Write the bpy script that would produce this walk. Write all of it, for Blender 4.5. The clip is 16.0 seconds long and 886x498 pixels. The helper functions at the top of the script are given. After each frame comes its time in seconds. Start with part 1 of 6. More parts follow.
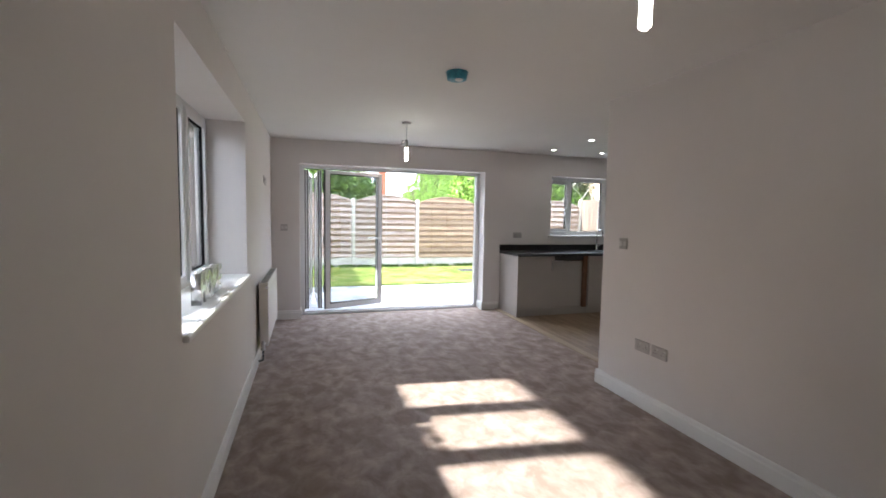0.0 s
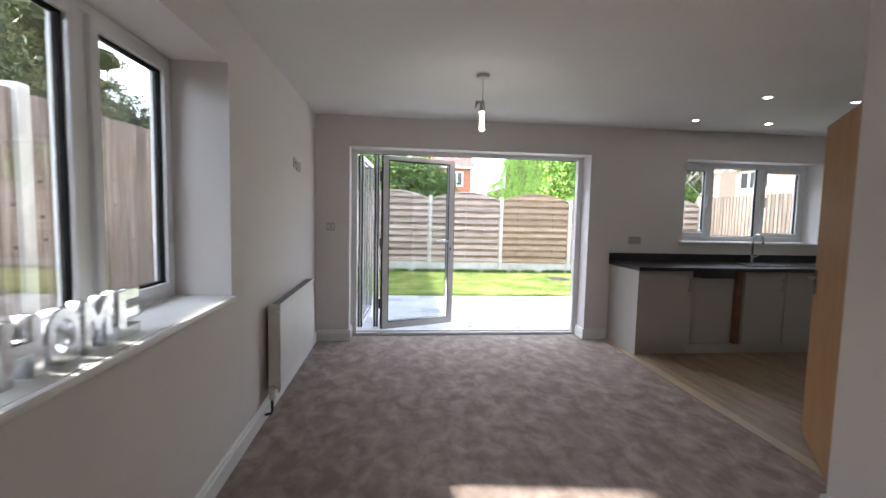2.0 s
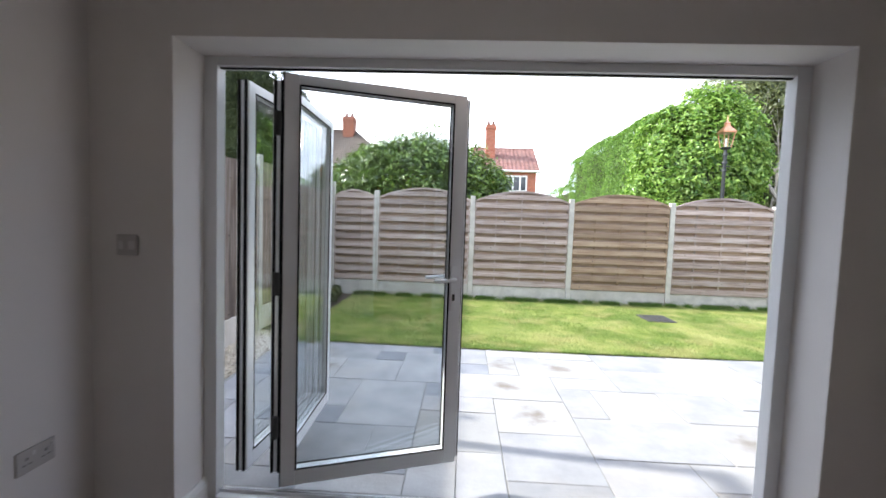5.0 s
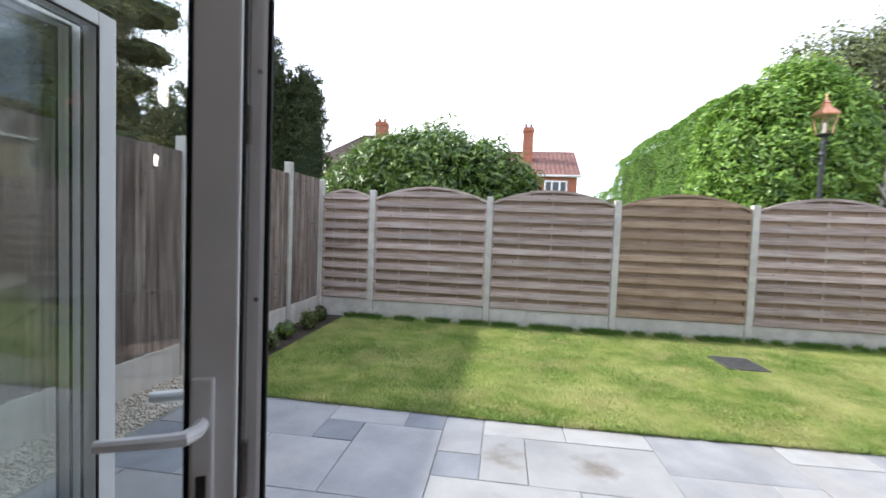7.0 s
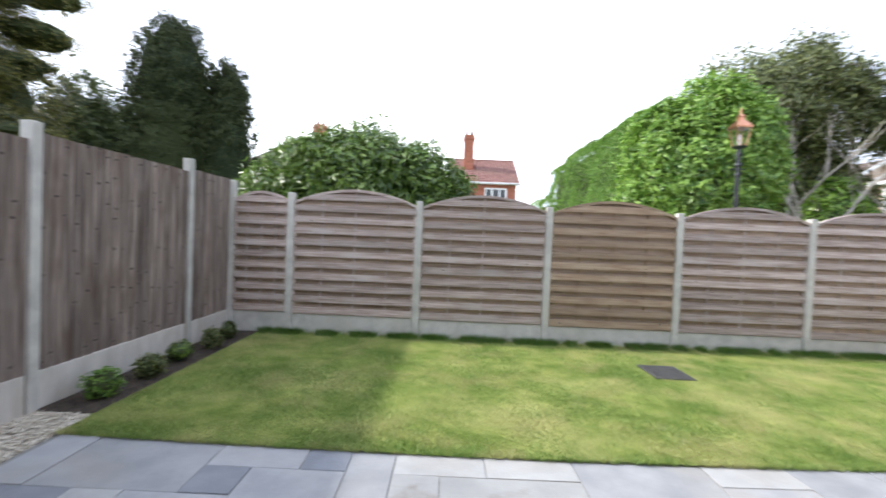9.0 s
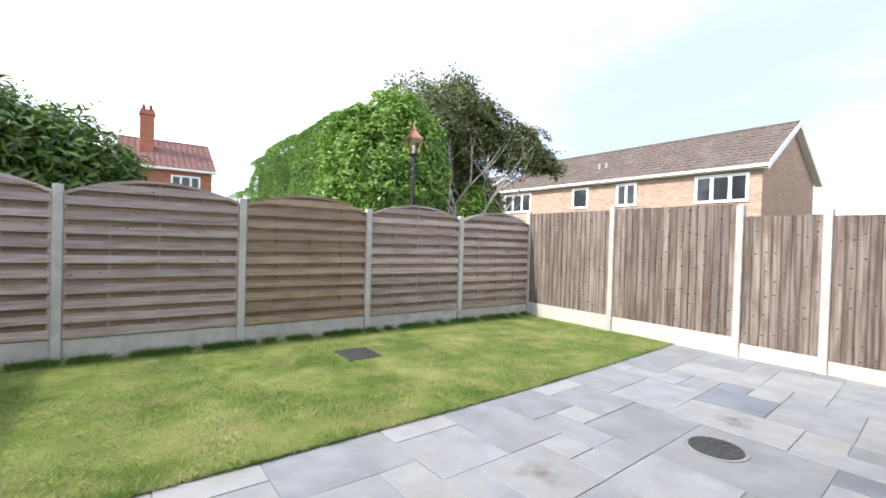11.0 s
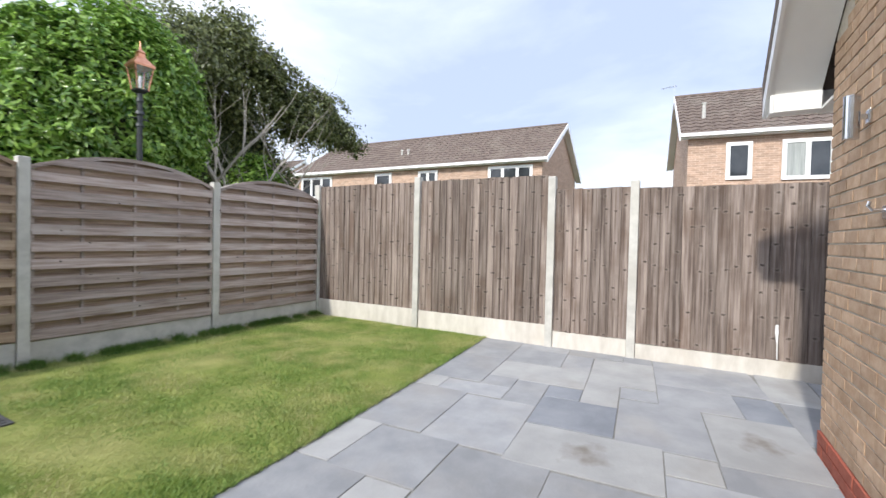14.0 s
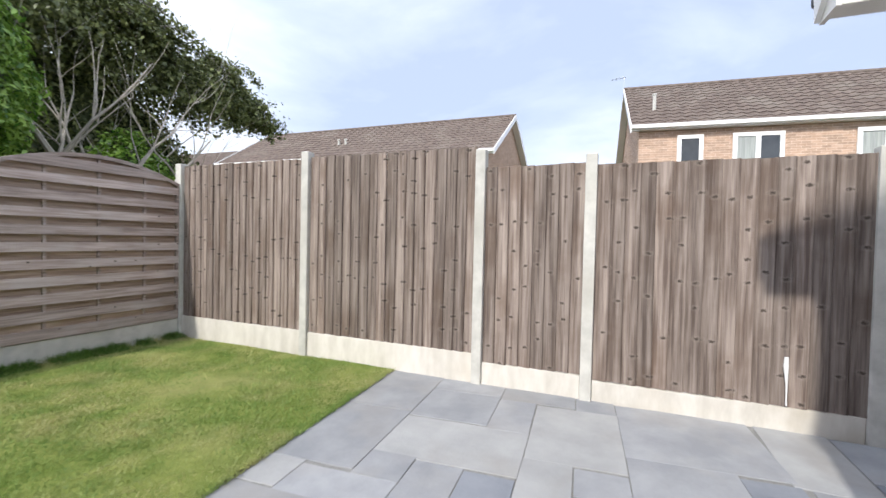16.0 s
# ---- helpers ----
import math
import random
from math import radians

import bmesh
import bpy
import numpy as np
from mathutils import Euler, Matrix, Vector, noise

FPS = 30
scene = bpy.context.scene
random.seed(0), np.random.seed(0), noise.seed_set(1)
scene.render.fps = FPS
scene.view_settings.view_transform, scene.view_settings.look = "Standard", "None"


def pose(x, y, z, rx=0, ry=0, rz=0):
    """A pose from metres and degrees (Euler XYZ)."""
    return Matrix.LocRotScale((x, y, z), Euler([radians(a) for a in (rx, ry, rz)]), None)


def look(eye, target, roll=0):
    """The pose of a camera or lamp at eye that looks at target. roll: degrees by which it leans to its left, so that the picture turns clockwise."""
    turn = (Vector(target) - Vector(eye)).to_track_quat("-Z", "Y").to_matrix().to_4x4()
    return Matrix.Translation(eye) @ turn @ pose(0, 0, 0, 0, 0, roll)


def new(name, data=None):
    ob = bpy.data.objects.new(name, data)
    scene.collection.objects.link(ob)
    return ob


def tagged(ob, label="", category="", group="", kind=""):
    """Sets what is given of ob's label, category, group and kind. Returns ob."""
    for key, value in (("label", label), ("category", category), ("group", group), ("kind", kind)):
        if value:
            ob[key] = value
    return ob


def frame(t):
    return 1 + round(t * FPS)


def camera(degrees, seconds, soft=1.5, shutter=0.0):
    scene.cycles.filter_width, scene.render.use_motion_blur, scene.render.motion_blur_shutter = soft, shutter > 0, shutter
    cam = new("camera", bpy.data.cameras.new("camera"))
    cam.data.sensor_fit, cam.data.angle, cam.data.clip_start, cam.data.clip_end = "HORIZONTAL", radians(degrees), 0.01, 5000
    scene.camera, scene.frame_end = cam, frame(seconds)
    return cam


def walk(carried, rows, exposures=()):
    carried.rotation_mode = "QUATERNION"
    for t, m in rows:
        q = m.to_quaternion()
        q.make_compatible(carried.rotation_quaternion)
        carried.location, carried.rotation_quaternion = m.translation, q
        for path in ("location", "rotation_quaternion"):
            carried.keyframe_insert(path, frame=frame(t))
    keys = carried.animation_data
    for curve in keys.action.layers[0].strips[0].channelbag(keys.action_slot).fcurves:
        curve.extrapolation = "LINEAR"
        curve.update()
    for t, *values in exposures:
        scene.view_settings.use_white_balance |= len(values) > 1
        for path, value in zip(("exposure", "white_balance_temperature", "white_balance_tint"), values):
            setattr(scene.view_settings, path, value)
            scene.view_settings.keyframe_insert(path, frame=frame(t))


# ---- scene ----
cam = camera(90.7, 16.0, shutter=0.4)
PATH = [
    (0, (0.481, -6.155, 1.417), (1.064, -4.247, 1.268), 1.0),
    (0.5, (0.492, -5.949, 1.4), (0.94, -4.005, 1.251), 1.0),
    (1, (0.652, -5.647, 1.465), (1.016, -3.689, 1.285), 1.0),
    (1.5, (0.738, -5.207, 1.377), (0.973, -3.227, 1.227), 1.1),
    (2, (0.875, -4.747, 1.377), (1.079, -2.763, 1.225), 1.3),
    (2.5, (1.03, -4.234, 1.384), (1.162, -2.244, 1.23), 1.5),
    (3, (1.181, -3.756, 1.344), (1.275, -1.763, 1.214), 1.8),
    (3.5, (1.303, -3.243, 1.374), (1.32, -1.248, 1.238), 1.9),
    (6, (1.752, -0.796, 1.376), (1.653, 1.199, 1.272), 2.0),
    (6.5, (1.879, -0.345, 1.38), (1.756, 1.649, 1.284), 2.1),
    (7, (1.947, -0.021, 1.379), (1.675, 1.958, 1.285), 2.2),
    (7.5, (1.997, 0.228, 1.38), (1.486, 2.159, 1.289), 2.3),
    (8, (2.067, 0.34, 1.381), (1.426, 2.233, 1.291), 2.5),
    (8.5, (2.112, 0.424, 1.377), (1.626, 2.363, 1.303), 2.5),
    (9, (2.151, 0.425, 1.389), (2.131, 2.425, 1.335), 2.4),
    (9.5, (2.181, 0.399, 1.376), (2.571, 2.36, 1.342), 2.1),
    (10, (2.192, 0.334, 1.394), (2.953, 2.183, 1.367), 1.9),
    (12.5, (2.881, 0.867, 1.314), (4.339, 2.236, 1.273), 1.5),
    (13, (3.185, 1.112, 1.297), (4.742, 2.367, 1.25), 1.6),
    (13.5, (3.462, 1.29, 1.193), (5.114, 2.417, 1.15), 1.6),
    (14, (3.854, 1.459, 1.188), (5.607, 2.421, 1.146), 1.3),
    (14.5, (4.24, 1.571, 1.209), (6.015, 2.49, 1.161), 1.4),
    (15, (4.707, 1.65, 1.183), (6.529, 2.473, 1.139), 1.2),
    (15.5, (5.106, 1.69, 1.196), (6.936, 2.496, 1.149), 1.3),
    (16, (5.535, 1.68, 1.189), (7.379, 2.454, 1.144), 1.3),
]
EXPOSURES = [(0.0, 3.45), (1.0, 3.18), (2.0, 3.1), (3.6, 3.1), (5.8, 1.7), (7.0, 1.62), (10.0, 1.55), (12.5, 1.17), (16.0, 1.06)]
walk(cam, [(t, look(e, g, r)) for t, e, g, r in PATH], EXPOSURES)

# ---- world, sun, exposure ----
SUN_EL, SUN_AZ = 38.6, 277.0  # azimuth clockwise from +y: the sun stands over the side fence


def make_world():
    w = bpy.data.worlds.new("sky")
    scene.world = w
    w.use_nodes = True
    nt = w.node_tree
    nt.nodes.clear()
    N, L = nt.nodes.new, nt.links.new
    out, bg = N("ShaderNodeOutputWorld"), N("ShaderNodeBackground")
    sky = N("ShaderNodeTexSky")
    sky.sky_type, sky.sun_disc = "NISHITA", False
    sky.sun_elevation, sky.sun_rotation = radians(SUN_EL), radians(SUN_AZ)
    tc = N("ShaderNodeTexCoord")
    mp = N("ShaderNodeMapping")
    mp.inputs["Scale"].default_value = (1.0, 1.0, 2.4)
    n1 = N("ShaderNodeTexNoise")
    n1.inputs["Scale"].default_value, n1.inputs["Detail"].default_value, n1.inputs["Roughness"].default_value = 1.6, 7, 0.55
    n1.inputs["Distortion"].default_value = 0.3
    ramp = N("ShaderNodeValToRGB")
    e = ramp.color_ramp.elements
    e[0].position, e[0].color = 0.38, (6.0, 6.85, 8.9, 1)
    e[1].position, e[1].color = 0.64, (10.4, 10.8, 11.5, 1)
    mid = e.new(0.5)
    mid.color = (7.5, 8.25, 10.1, 1)
    mix = N("ShaderNodeMix")
    mix.data_type = "RGBA"
    mix.inputs["Factor"].default_value = 0.86
    L(tc.outputs["Generated"], mp.inputs["Vector"])
    L(mp.outputs["Vector"], n1.inputs["Vector"])
    L(n1.outputs["Fac"], ramp.inputs["Fac"])
    L(sky.outputs["Color"], mix.inputs["A"])
    L(ramp.outputs["Color"], mix.inputs["B"])
    sep = N("ShaderNodeSeparateXYZ")
    side = N("ShaderNodeMapRange")
    side.interpolation_type = "SMOOTHSTEP"
    side.inputs["From Min"].default_value, side.inputs["From Max"].default_value = -0.35, 0.85
    L(tc.outputs["Generated"], sep.inputs[0])
    L(sep.outputs["X"], side.inputs["Value"])
    away = N("ShaderNodeMix")
    away.data_type, away.blend_type = "RGBA", "MULTIPLY"
    away.inputs["B"].default_value = (0.53, 0.548, 0.58, 1)
    L(side.outputs["Result"], away.inputs["Factor"])
    L(mix.outputs["Result"], away.inputs["A"])
    L(away.outputs["Result"], bg.inputs["Color"])
    bg.inputs["Strength"].default_value = 0.107
    L(bg.outputs["Background"], out.inputs["Surface"])


make_world()
sun = new("sun", bpy.data.lights.new("sun", "SUN"))
sun.data.energy, sun.data.angle, sun.data.color = 2.15, radians(1.9), (1.0, 0.962, 0.90)
_a, _e = radians(SUN_AZ), radians(SUN_EL)
sun.matrix_world = look((0, 0, 30), (-math.sin(_a) * math.cos(_e), -math.cos(_a) * math.cos(_e), 30 - math.sin(_e)))

# ---- materials ----


def mat(name, c1, c2=None, rough=0.6, metal=0.0, scale=(8, 8, 8), bump=0.15, fine=60.0, spread=0.0, detail=5, spec=0.5, lo=0.35, hi=0.65, dist=0.01, patch=0.0, patch_col=None, patch_scale=0.8):
    """A surface with coarse mottling between two colours, fine grain in the relief, slow stains, and a shift from piece to piece."""
    m = bpy.data.materials.new(name)
    m.use_nodes = True
    nt = m.node_tree
    N, L = nt.nodes.new, nt.links.new
    p = nt.nodes["Principled BSDF"]
    p.inputs["Roughness"].default_value, p.inputs["Metallic"].default_value = rough, metal
    p.inputs["Specular IOR Level"].default_value = spec
    c2 = c2 or tuple(v * 0.85 for v in c1)
    geo, info = N("ShaderNodeNewGeometry"), N("ShaderNodeObjectInfo")
    shift = N("ShaderNodeVectorMath")
    shift.operation = "MULTIPLY_ADD"
    comb = N("ShaderNodeCombineXYZ")
    for k in range(3):
        L(info.outputs["Random"], comb.inputs[k])
    L(comb.outputs[0], shift.inputs[0])
    shift.inputs[1].default_value = (37, 53, 71) if spread else (0, 0, 0)
    L(geo.outputs["Position"], shift.inputs[2])
    mp = N("ShaderNodeMapping")
    mp.inputs["Scale"].default_value = scale
    L(shift.outputs[0], mp.inputs["Vector"])
    n1 = N("ShaderNodeTexNoise")
    n1.inputs["Scale"].default_value, n1.inputs["Detail"].default_value = 1.0, detail
    n1.inputs["Roughness"].default_value = 0.6
    L(mp.outputs[0], n1.inputs["Vector"])
    ramp = N("ShaderNodeValToRGB")
    ramp.color_ramp.elements[0].position, ramp.color_ramp.elements[0].color = lo, (*c1, 1)
    ramp.color_ramp.elements[1].position, ramp.color_ramp.elements[1].color = hi, (*c2, 1)
    L(n1.outputs["Fac"], ramp.inputs["Fac"])
    col = ramp.outputs["Color"]
    if patch:
        n3 = N("ShaderNodeTexNoise")
        n3.inputs["Scale"].default_value, n3.inputs["Detail"].default_value = patch_scale, 4
        L(shift.outputs[0], n3.inputs["Vector"])
        rr = N("ShaderNodeMapRange")
        rr.inputs["From Min"].default_value, rr.inputs["From Max"].default_value = 0.5, 0.68
        rr.inputs["To Max"].default_value = patch
        L(n3.outputs["Fac"], rr.inputs["Value"])
        mx = N("ShaderNodeMix")
        mx.data_type = "RGBA"
        L(rr.outputs["Result"], mx.inputs["Factor"])
        L(col, mx.inputs["A"])
        mx.inputs["B"].default_value = (*(patch_col or c2), 1)
        col = mx.outputs["Result"]
    if spread:
        hsv = N("ShaderNodeHueSaturation")
        r = N("ShaderNodeMapRange")
        r.inputs["To Min"].default_value, r.inputs["To Max"].default_value = 1 - spread, 1 + spread
        L(info.outputs["Random"], r.inputs["Value"])
        L(r.outputs["Result"], hsv.inputs["Value"])
        L(col, hsv.inputs["Color"])
        col = hsv.outputs["Color"]
    L(col, p.inputs["Base Color"])
    if bump:
        n2 = N("ShaderNodeTexNoise")
        n2.inputs["Scale"].default_value, n2.inputs["Detail"].default_value = fine, 3
        L(shift.outputs[0], n2.inputs["Vector"])
        add = N("ShaderNodeMath")
        add.operation = "ADD"
        L(n1.outputs["Fac"], add.inputs[0])
        L(n2.outputs["Fac"], add.inputs[1])
        b = N("ShaderNodeBump")
        b.inputs["Strength"].default_value, b.inputs["Distance"].default_value = bump, dist
        L(add.outputs[0], b.inputs["Height"])
        L(b.outputs["Normal"], p.inputs["Normal"])
    return m


def leaf_mat(name, c1, c2, rough=0.45, trans=0.25, dry=None):
    m = bpy.data.materials.new(name)
    m.use_nodes = True
    nt = m.node_tree
    N, L = nt.nodes.new, nt.links.new
    p = nt.nodes["Principled BSDF"]
    geo = N("ShaderNodeNewGeometry")
    ramp = N("ShaderNodeValToRGB")
    ramp.color_ramp.elements[0].color, ramp.color_ramp.elements[1].color = (*c1, 1), (*c2, 1)
    L(geo.outputs["Random Per Island"], ramp.inputs["Fac"])
    col = ramp.outputs["Color"]
    if dry:
        n, r, d = N("ShaderNodeTexNoise"), N("ShaderNodeMapRange"), N("ShaderNodeMix")
        n.inputs["Scale"].default_value, n.inputs["Detail"].default_value = 2.4, 7
        L(geo.outputs["Position"], n.inputs["Vector"])
        r.inputs["From Min"].default_value, r.inputs["From Max"].default_value, r.inputs["To Max"].default_value = 0.45, 0.62, 0.85
        L(n.outputs["Fac"], r.inputs["Value"])
        d.data_type = "RGBA"
        L(r.outputs["Result"], d.inputs["Factor"])
        L(col, d.inputs["A"])
        d.inputs["B"].default_value = (*dry, 1)
        col = d.outputs["Result"]
    L(col, p.inputs["Base Color"])
    p.inputs["Roughness"].default_value = rough
    tr, mx, out = N("ShaderNodeBsdfTranslucent"), N("ShaderNodeMixShader"), nt.nodes["Material Output"]
    L(col, tr.inputs["Color"])
    mx.inputs[0].default_value = trans
    L(p.outputs[0], mx.inputs[1])
    L(tr.outputs[0], mx.inputs[2])
    L(mx.outputs[0], out.inputs["Surface"])
    return m


def glass_mat(name, tint=(0.97, 0.985, 0.98)):
    m = bpy.data.materials.new(name)
    m.use_nodes = True
    nt = m.node_tree
    nt.nodes.clear()
    N, L = nt.nodes.new, nt.links.new
    out, mx, lw = N("ShaderNodeOutputMaterial"), N("ShaderNodeMixShader"), N("ShaderNodeLayerWeight")
    pw, ma = N("ShaderNodeMath"), N("ShaderNodeMath")
    pw.operation, ma.operation = "POWER", "MULTIPLY_ADD"
    pw.inputs[1].default_value, ma.inputs[1].default_value, ma.inputs[2].default_value = 4.0, 0.85, 0.095
    lw.inputs["Blend"].default_value = 0.5
    t, g = N("ShaderNodeBsdfTransparent"), N("ShaderNodeBsdfGlossy")
    t.inputs["Color"].default_value = (*tint, 1)
    g.inputs["Roughness"].default_value = 0.0
    L(lw.outputs["Facing"], pw.inputs[0])
    L(pw.outputs[0], ma.inputs[0])
    L(ma.outputs[0], mx.inputs[0])
    L(t.outputs[0], mx.inputs[1])
    L(g.outputs[0], mx.inputs[2])
    L(mx.outputs[0], out.inputs["Surface"])
    return m


def glow_mat(name, colour, strength):
    m = bpy.data.materials.new(name)
    m.use_nodes = True
    p = m.node_tree.nodes["Principled BSDF"]
    p.inputs["Emission Color"].default_value = (*colour, 1)
    p.inputs["Emission Strength"].default_value = strength
    return m


WALL = mat("wall_paint", (0.70, 0.672, 0.655), (0.73, 0.702, 0.685), 0.75, scale=(1.2, 1.2, 1.2), bump=0.06, fine=180, dist=0.004)
CEIL = mat("ceiling_paint", (0.71, 0.70, 0.68), (0.74, 0.73, 0.71), 0.8, scale=(1, 1, 1), bump=0.05, fine=150, dist=0.004)
GLOSS = mat("white_gloss_paint", (0.78, 0.78, 0.77), (0.82, 0.82, 0.81), 0.35, scale=(3, 3, 3), bump=0.03, fine=40, dist=0.003)
UPVC = mat("white_upvc", (0.74, 0.75, 0.76), (0.78, 0.79, 0.80), 0.3, scale=(2, 2, 2), bump=0.02, fine=60, dist=0.002)
GASKET = mat("black_rubber", (0.008, 0.008, 0.009), (0.014, 0.014, 0.014), 0.8, bump=0.05, spec=0.15)
CARPET = mat("mottled_taupe_carpet", (0.315, 0.245, 0.212), (0.52, 0.425, 0.38), 0.95, scale=(8.5, 6.0, 7.0), bump=0.9, fine=420, detail=10, dist=0.012, spec=0.1, lo=0.38, hi=0.66, patch=0.5, patch_col=(0.33, 0.26, 0.225), patch_scale=3.1)
for _n in CARPET.node_tree.nodes:
    if _n.type == "TEX_NOISE" and _n.inputs["Scale"].default_value == 1.0:
        _n.inputs["Distortion"].default_value = 0.4  # brushed pile
OAKFLOOR = mat("oak_laminate", (0.19, 0.128, 0.078), (0.31, 0.225, 0.145), 0.42, scale=(28, 2.2, 28), bump=0.05, fine=90, spread=0.16, dist=0.003)
OAK = mat("oak_veneer", (0.27, 0.13, 0.045), (0.35, 0.18, 0.065), 0.45, scale=(30, 30, 2.2), bump=0.05, fine=120, dist=0.003)
STRIP = mat("pale_oak_strip", (0.35, 0.265, 0.18), (0.42, 0.325, 0.22), 0.5, scale=(20, 3, 20), bump=0.04)
UNIT = mat("grey_matt_cabinet", (0.40, 0.37, 0.34), (0.42, 0.39, 0.36), 0.45, scale=(2, 2, 2), bump=0.02, fine=90, dist=0.002)
CARCASS = mat("brown_carcass_board", (0.16, 0.075, 0.04), (0.2, 0.1, 0.055), 0.6, scale=(4, 4, 20))
WORKTOP = mat("black_speckled_worktop", (0.012, 0.012, 0.013), (0.03, 0.03, 0.032), 0.28, scale=(120, 120, 120), bump=0.02, fine=300, dist=0.002)
STEEL = mat("brushed_steel", (0.55, 0.55, 0.56), (0.65, 0.65, 0.66), 0.22, 1.0, scale=(60, 60, 4), bump=0.02, fine=120, dist=0.002)
SILVER = mat("silver_letter_metal", (0.62, 0.62, 0.63), (0.74, 0.74, 0.75), 0.2, 1.0, scale=(12, 12, 12), bump=0.08, fine=50)
PLASTIC = mat("white_plastic", (0.60, 0.59, 0.58), (0.64, 0.63, 0.62), 0.35, scale=(4, 4, 4), bump=0.0)
PLATE = mat("grey_satin_plate", (0.43, 0.41, 0.40), (0.47, 0.45, 0.44), 0.4, scale=(4, 4, 4), bump=0.0)
DARKPLASTIC = mat("dark_plastic", (0.03, 0.03, 0.03), (0.04, 0.04, 0.04), 0.4, bump=0.0)
BLUECOVER = mat("blue_dust_cover", (0.02, 0.20, 0.30), (0.05, 0.36, 0.48), 0.35, scale=(30, 30, 30), bump=0.6, fine=90)
RADIATOR = mat("white_radiator_enamel", (0.76, 0.75, 0.72), (0.79, 0.78, 0.75), 0.35, scale=(3, 3, 3), bump=0.02)
GRILLE = mat("grey_radiator_grille", (0.30, 0.30, 0.30), (0.36, 0.36, 0.36), 0.5, bump=0.0)
GLASS = glass_mat("window_glass")
DOORGLASS = glass_mat("coated_door_glass", (0.945, 0.97, 0.97))
BULB = glow_mat("lit_bulb", (1.0, 0.94, 0.85), 6.0)
SPOT = glow_mat("lit_downlight", (1.0, 0.96, 0.90), 6.0)
WOOD_H = mat("weathered_brown_fence_board", (0.25, 0.192, 0.167), (0.45, 0.37, 0.333), 0.85, scale=(2.2, 40, 40), bump=0.5, fine=120, spread=0.18, dist=0.006, patch=0.6, patch_col=(0.42, 0.375, 0.35), patch_scale=2.0)
WOOD_G = mat("brown_treated_fence_board", (0.21, 0.137, 0.088), (0.36, 0.268, 0.188), 0.85, scale=(2.2, 40, 40), bump=0.5, fine=120, spread=0.18, dist=0.006, patch=0.5, patch_col=(0.38, 0.30, 0.22), patch_scale=2.0)
# WOOD_R: brown for the boards set back behind the gaps.
WOOD_R = mat("set_back_brown_fence_board", (0.25, 0.175, 0.13), (0.42, 0.325, 0.26), 0.85, scale=(2.2, 40, 40), bump=0.5, fine=120, spread=0.18, dist=0.006)
WOOD_V = mat("grey_weathered_featheredge", (0.10, 0.073, 0.06), (0.30, 0.247, 0.215), 0.88, scale=(26, 26, 1.2), bump=0.6, fine=110, spread=0.24, dist=0.006, patch=0.6, patch_col=(0.10, 0.062, 0.042), patch_scale=1.7)
CONCRETE = mat("pale_concrete", (0.42, 0.41, 0.38), (0.56, 0.55, 0.51), 0.9, scale=(6, 6, 6), bump=0.4, fine=150, spread=0.06, dist=0.005, patch=0.4, patch_col=(0.36, 0.34, 0.29), patch_scale=1.5)
KICK = mat("stained_gravel_board_concrete", (0.49, 0.46, 0.41), (0.62, 0.59, 0.54), 0.9, scale=(7, 7, 2.5), bump=0.4, fine=150, spread=0.06, dist=0.005, patch=0.5, patch_col=(0.43, 0.38, 0.31), patch_scale=2.0)
SLAB = mat("grey_sandstone_slab", (0.21, 0.217, 0.23), (0.285, 0.29, 0.30), 0.75, scale=(3, 3, 3), bump=0.35, fine=45, spread=0.11, dist=0.006, patch=0.35, patch_col=(0.29, 0.265, 0.235), patch_scale=1.6)
SLAB_B = mat("blue_grey_sandstone_slab", (0.15, 0.162, 0.185), (0.205, 0.217, 0.24), 0.75, scale=(3, 3, 3), bump=0.35, fine=45, spread=0.14, dist=0.006)
SLAB_P = mat("pale_sandstone_slab", (0.265, 0.267, 0.266), (0.325, 0.326, 0.323), 0.75, scale=(3, 3, 3), bump=0.35, fine=45, spread=0.1, dist=0.006, patch=0.5, patch_col=(0.21, 0.19, 0.165), patch_scale=1.4)
SLAB_S = mat("stained_pale_sandstone_slab", (0.25, 0.252, 0.252), (0.31, 0.311, 0.309), 0.75, scale=(3, 3, 3), bump=0.35, fine=45, spread=0.08, dist=0.006)
MORTAR = mat("grey_mortar", (0.17, 0.168, 0.16), (0.25, 0.245, 0.235), 0.95, scale=(20, 20, 20), bump=0.5, fine=200)
SOIL = mat("dark_soil", (0.028, 0.02, 0.015), (0.07, 0.05, 0.036), 0.95, scale=(14, 14, 14), bump=1.0, fine=60, dist=0.03)
TURF = mat("lawn_turf", (0.11, 0.16, 0.03), (0.265, 0.295, 0.085), 0.95, scale=(3.2, 3.2, 3.2), bump=0.9, fine=130, dist=0.02, spec=0.1, patch=0.6, patch_col=(0.36, 0.34, 0.14), patch_scale=1.1)
FIELD = mat("rough_ground", (0.06, 0.08, 0.025), (0.11, 0.12, 0.045), 0.95, scale=(0.6, 0.6, 0.6), bump=0.6)
BLADE = leaf_mat("grass_blade", (0.085, 0.175, 0.028), (0.30, 0.40, 0.11), 0.6, 0.35, (0.44, 0.42, 0.19))
FRINGE = leaf_mat("long_grass_blade", (0.04, 0.10, 0.015), (0.14, 0.26, 0.045), 0.5, 0.35)
LAUREL = leaf_mat("laurel_leaf", (0.022, 0.062, 0.012), (0.19, 0.30, 0.05), 0.32, 0.3)
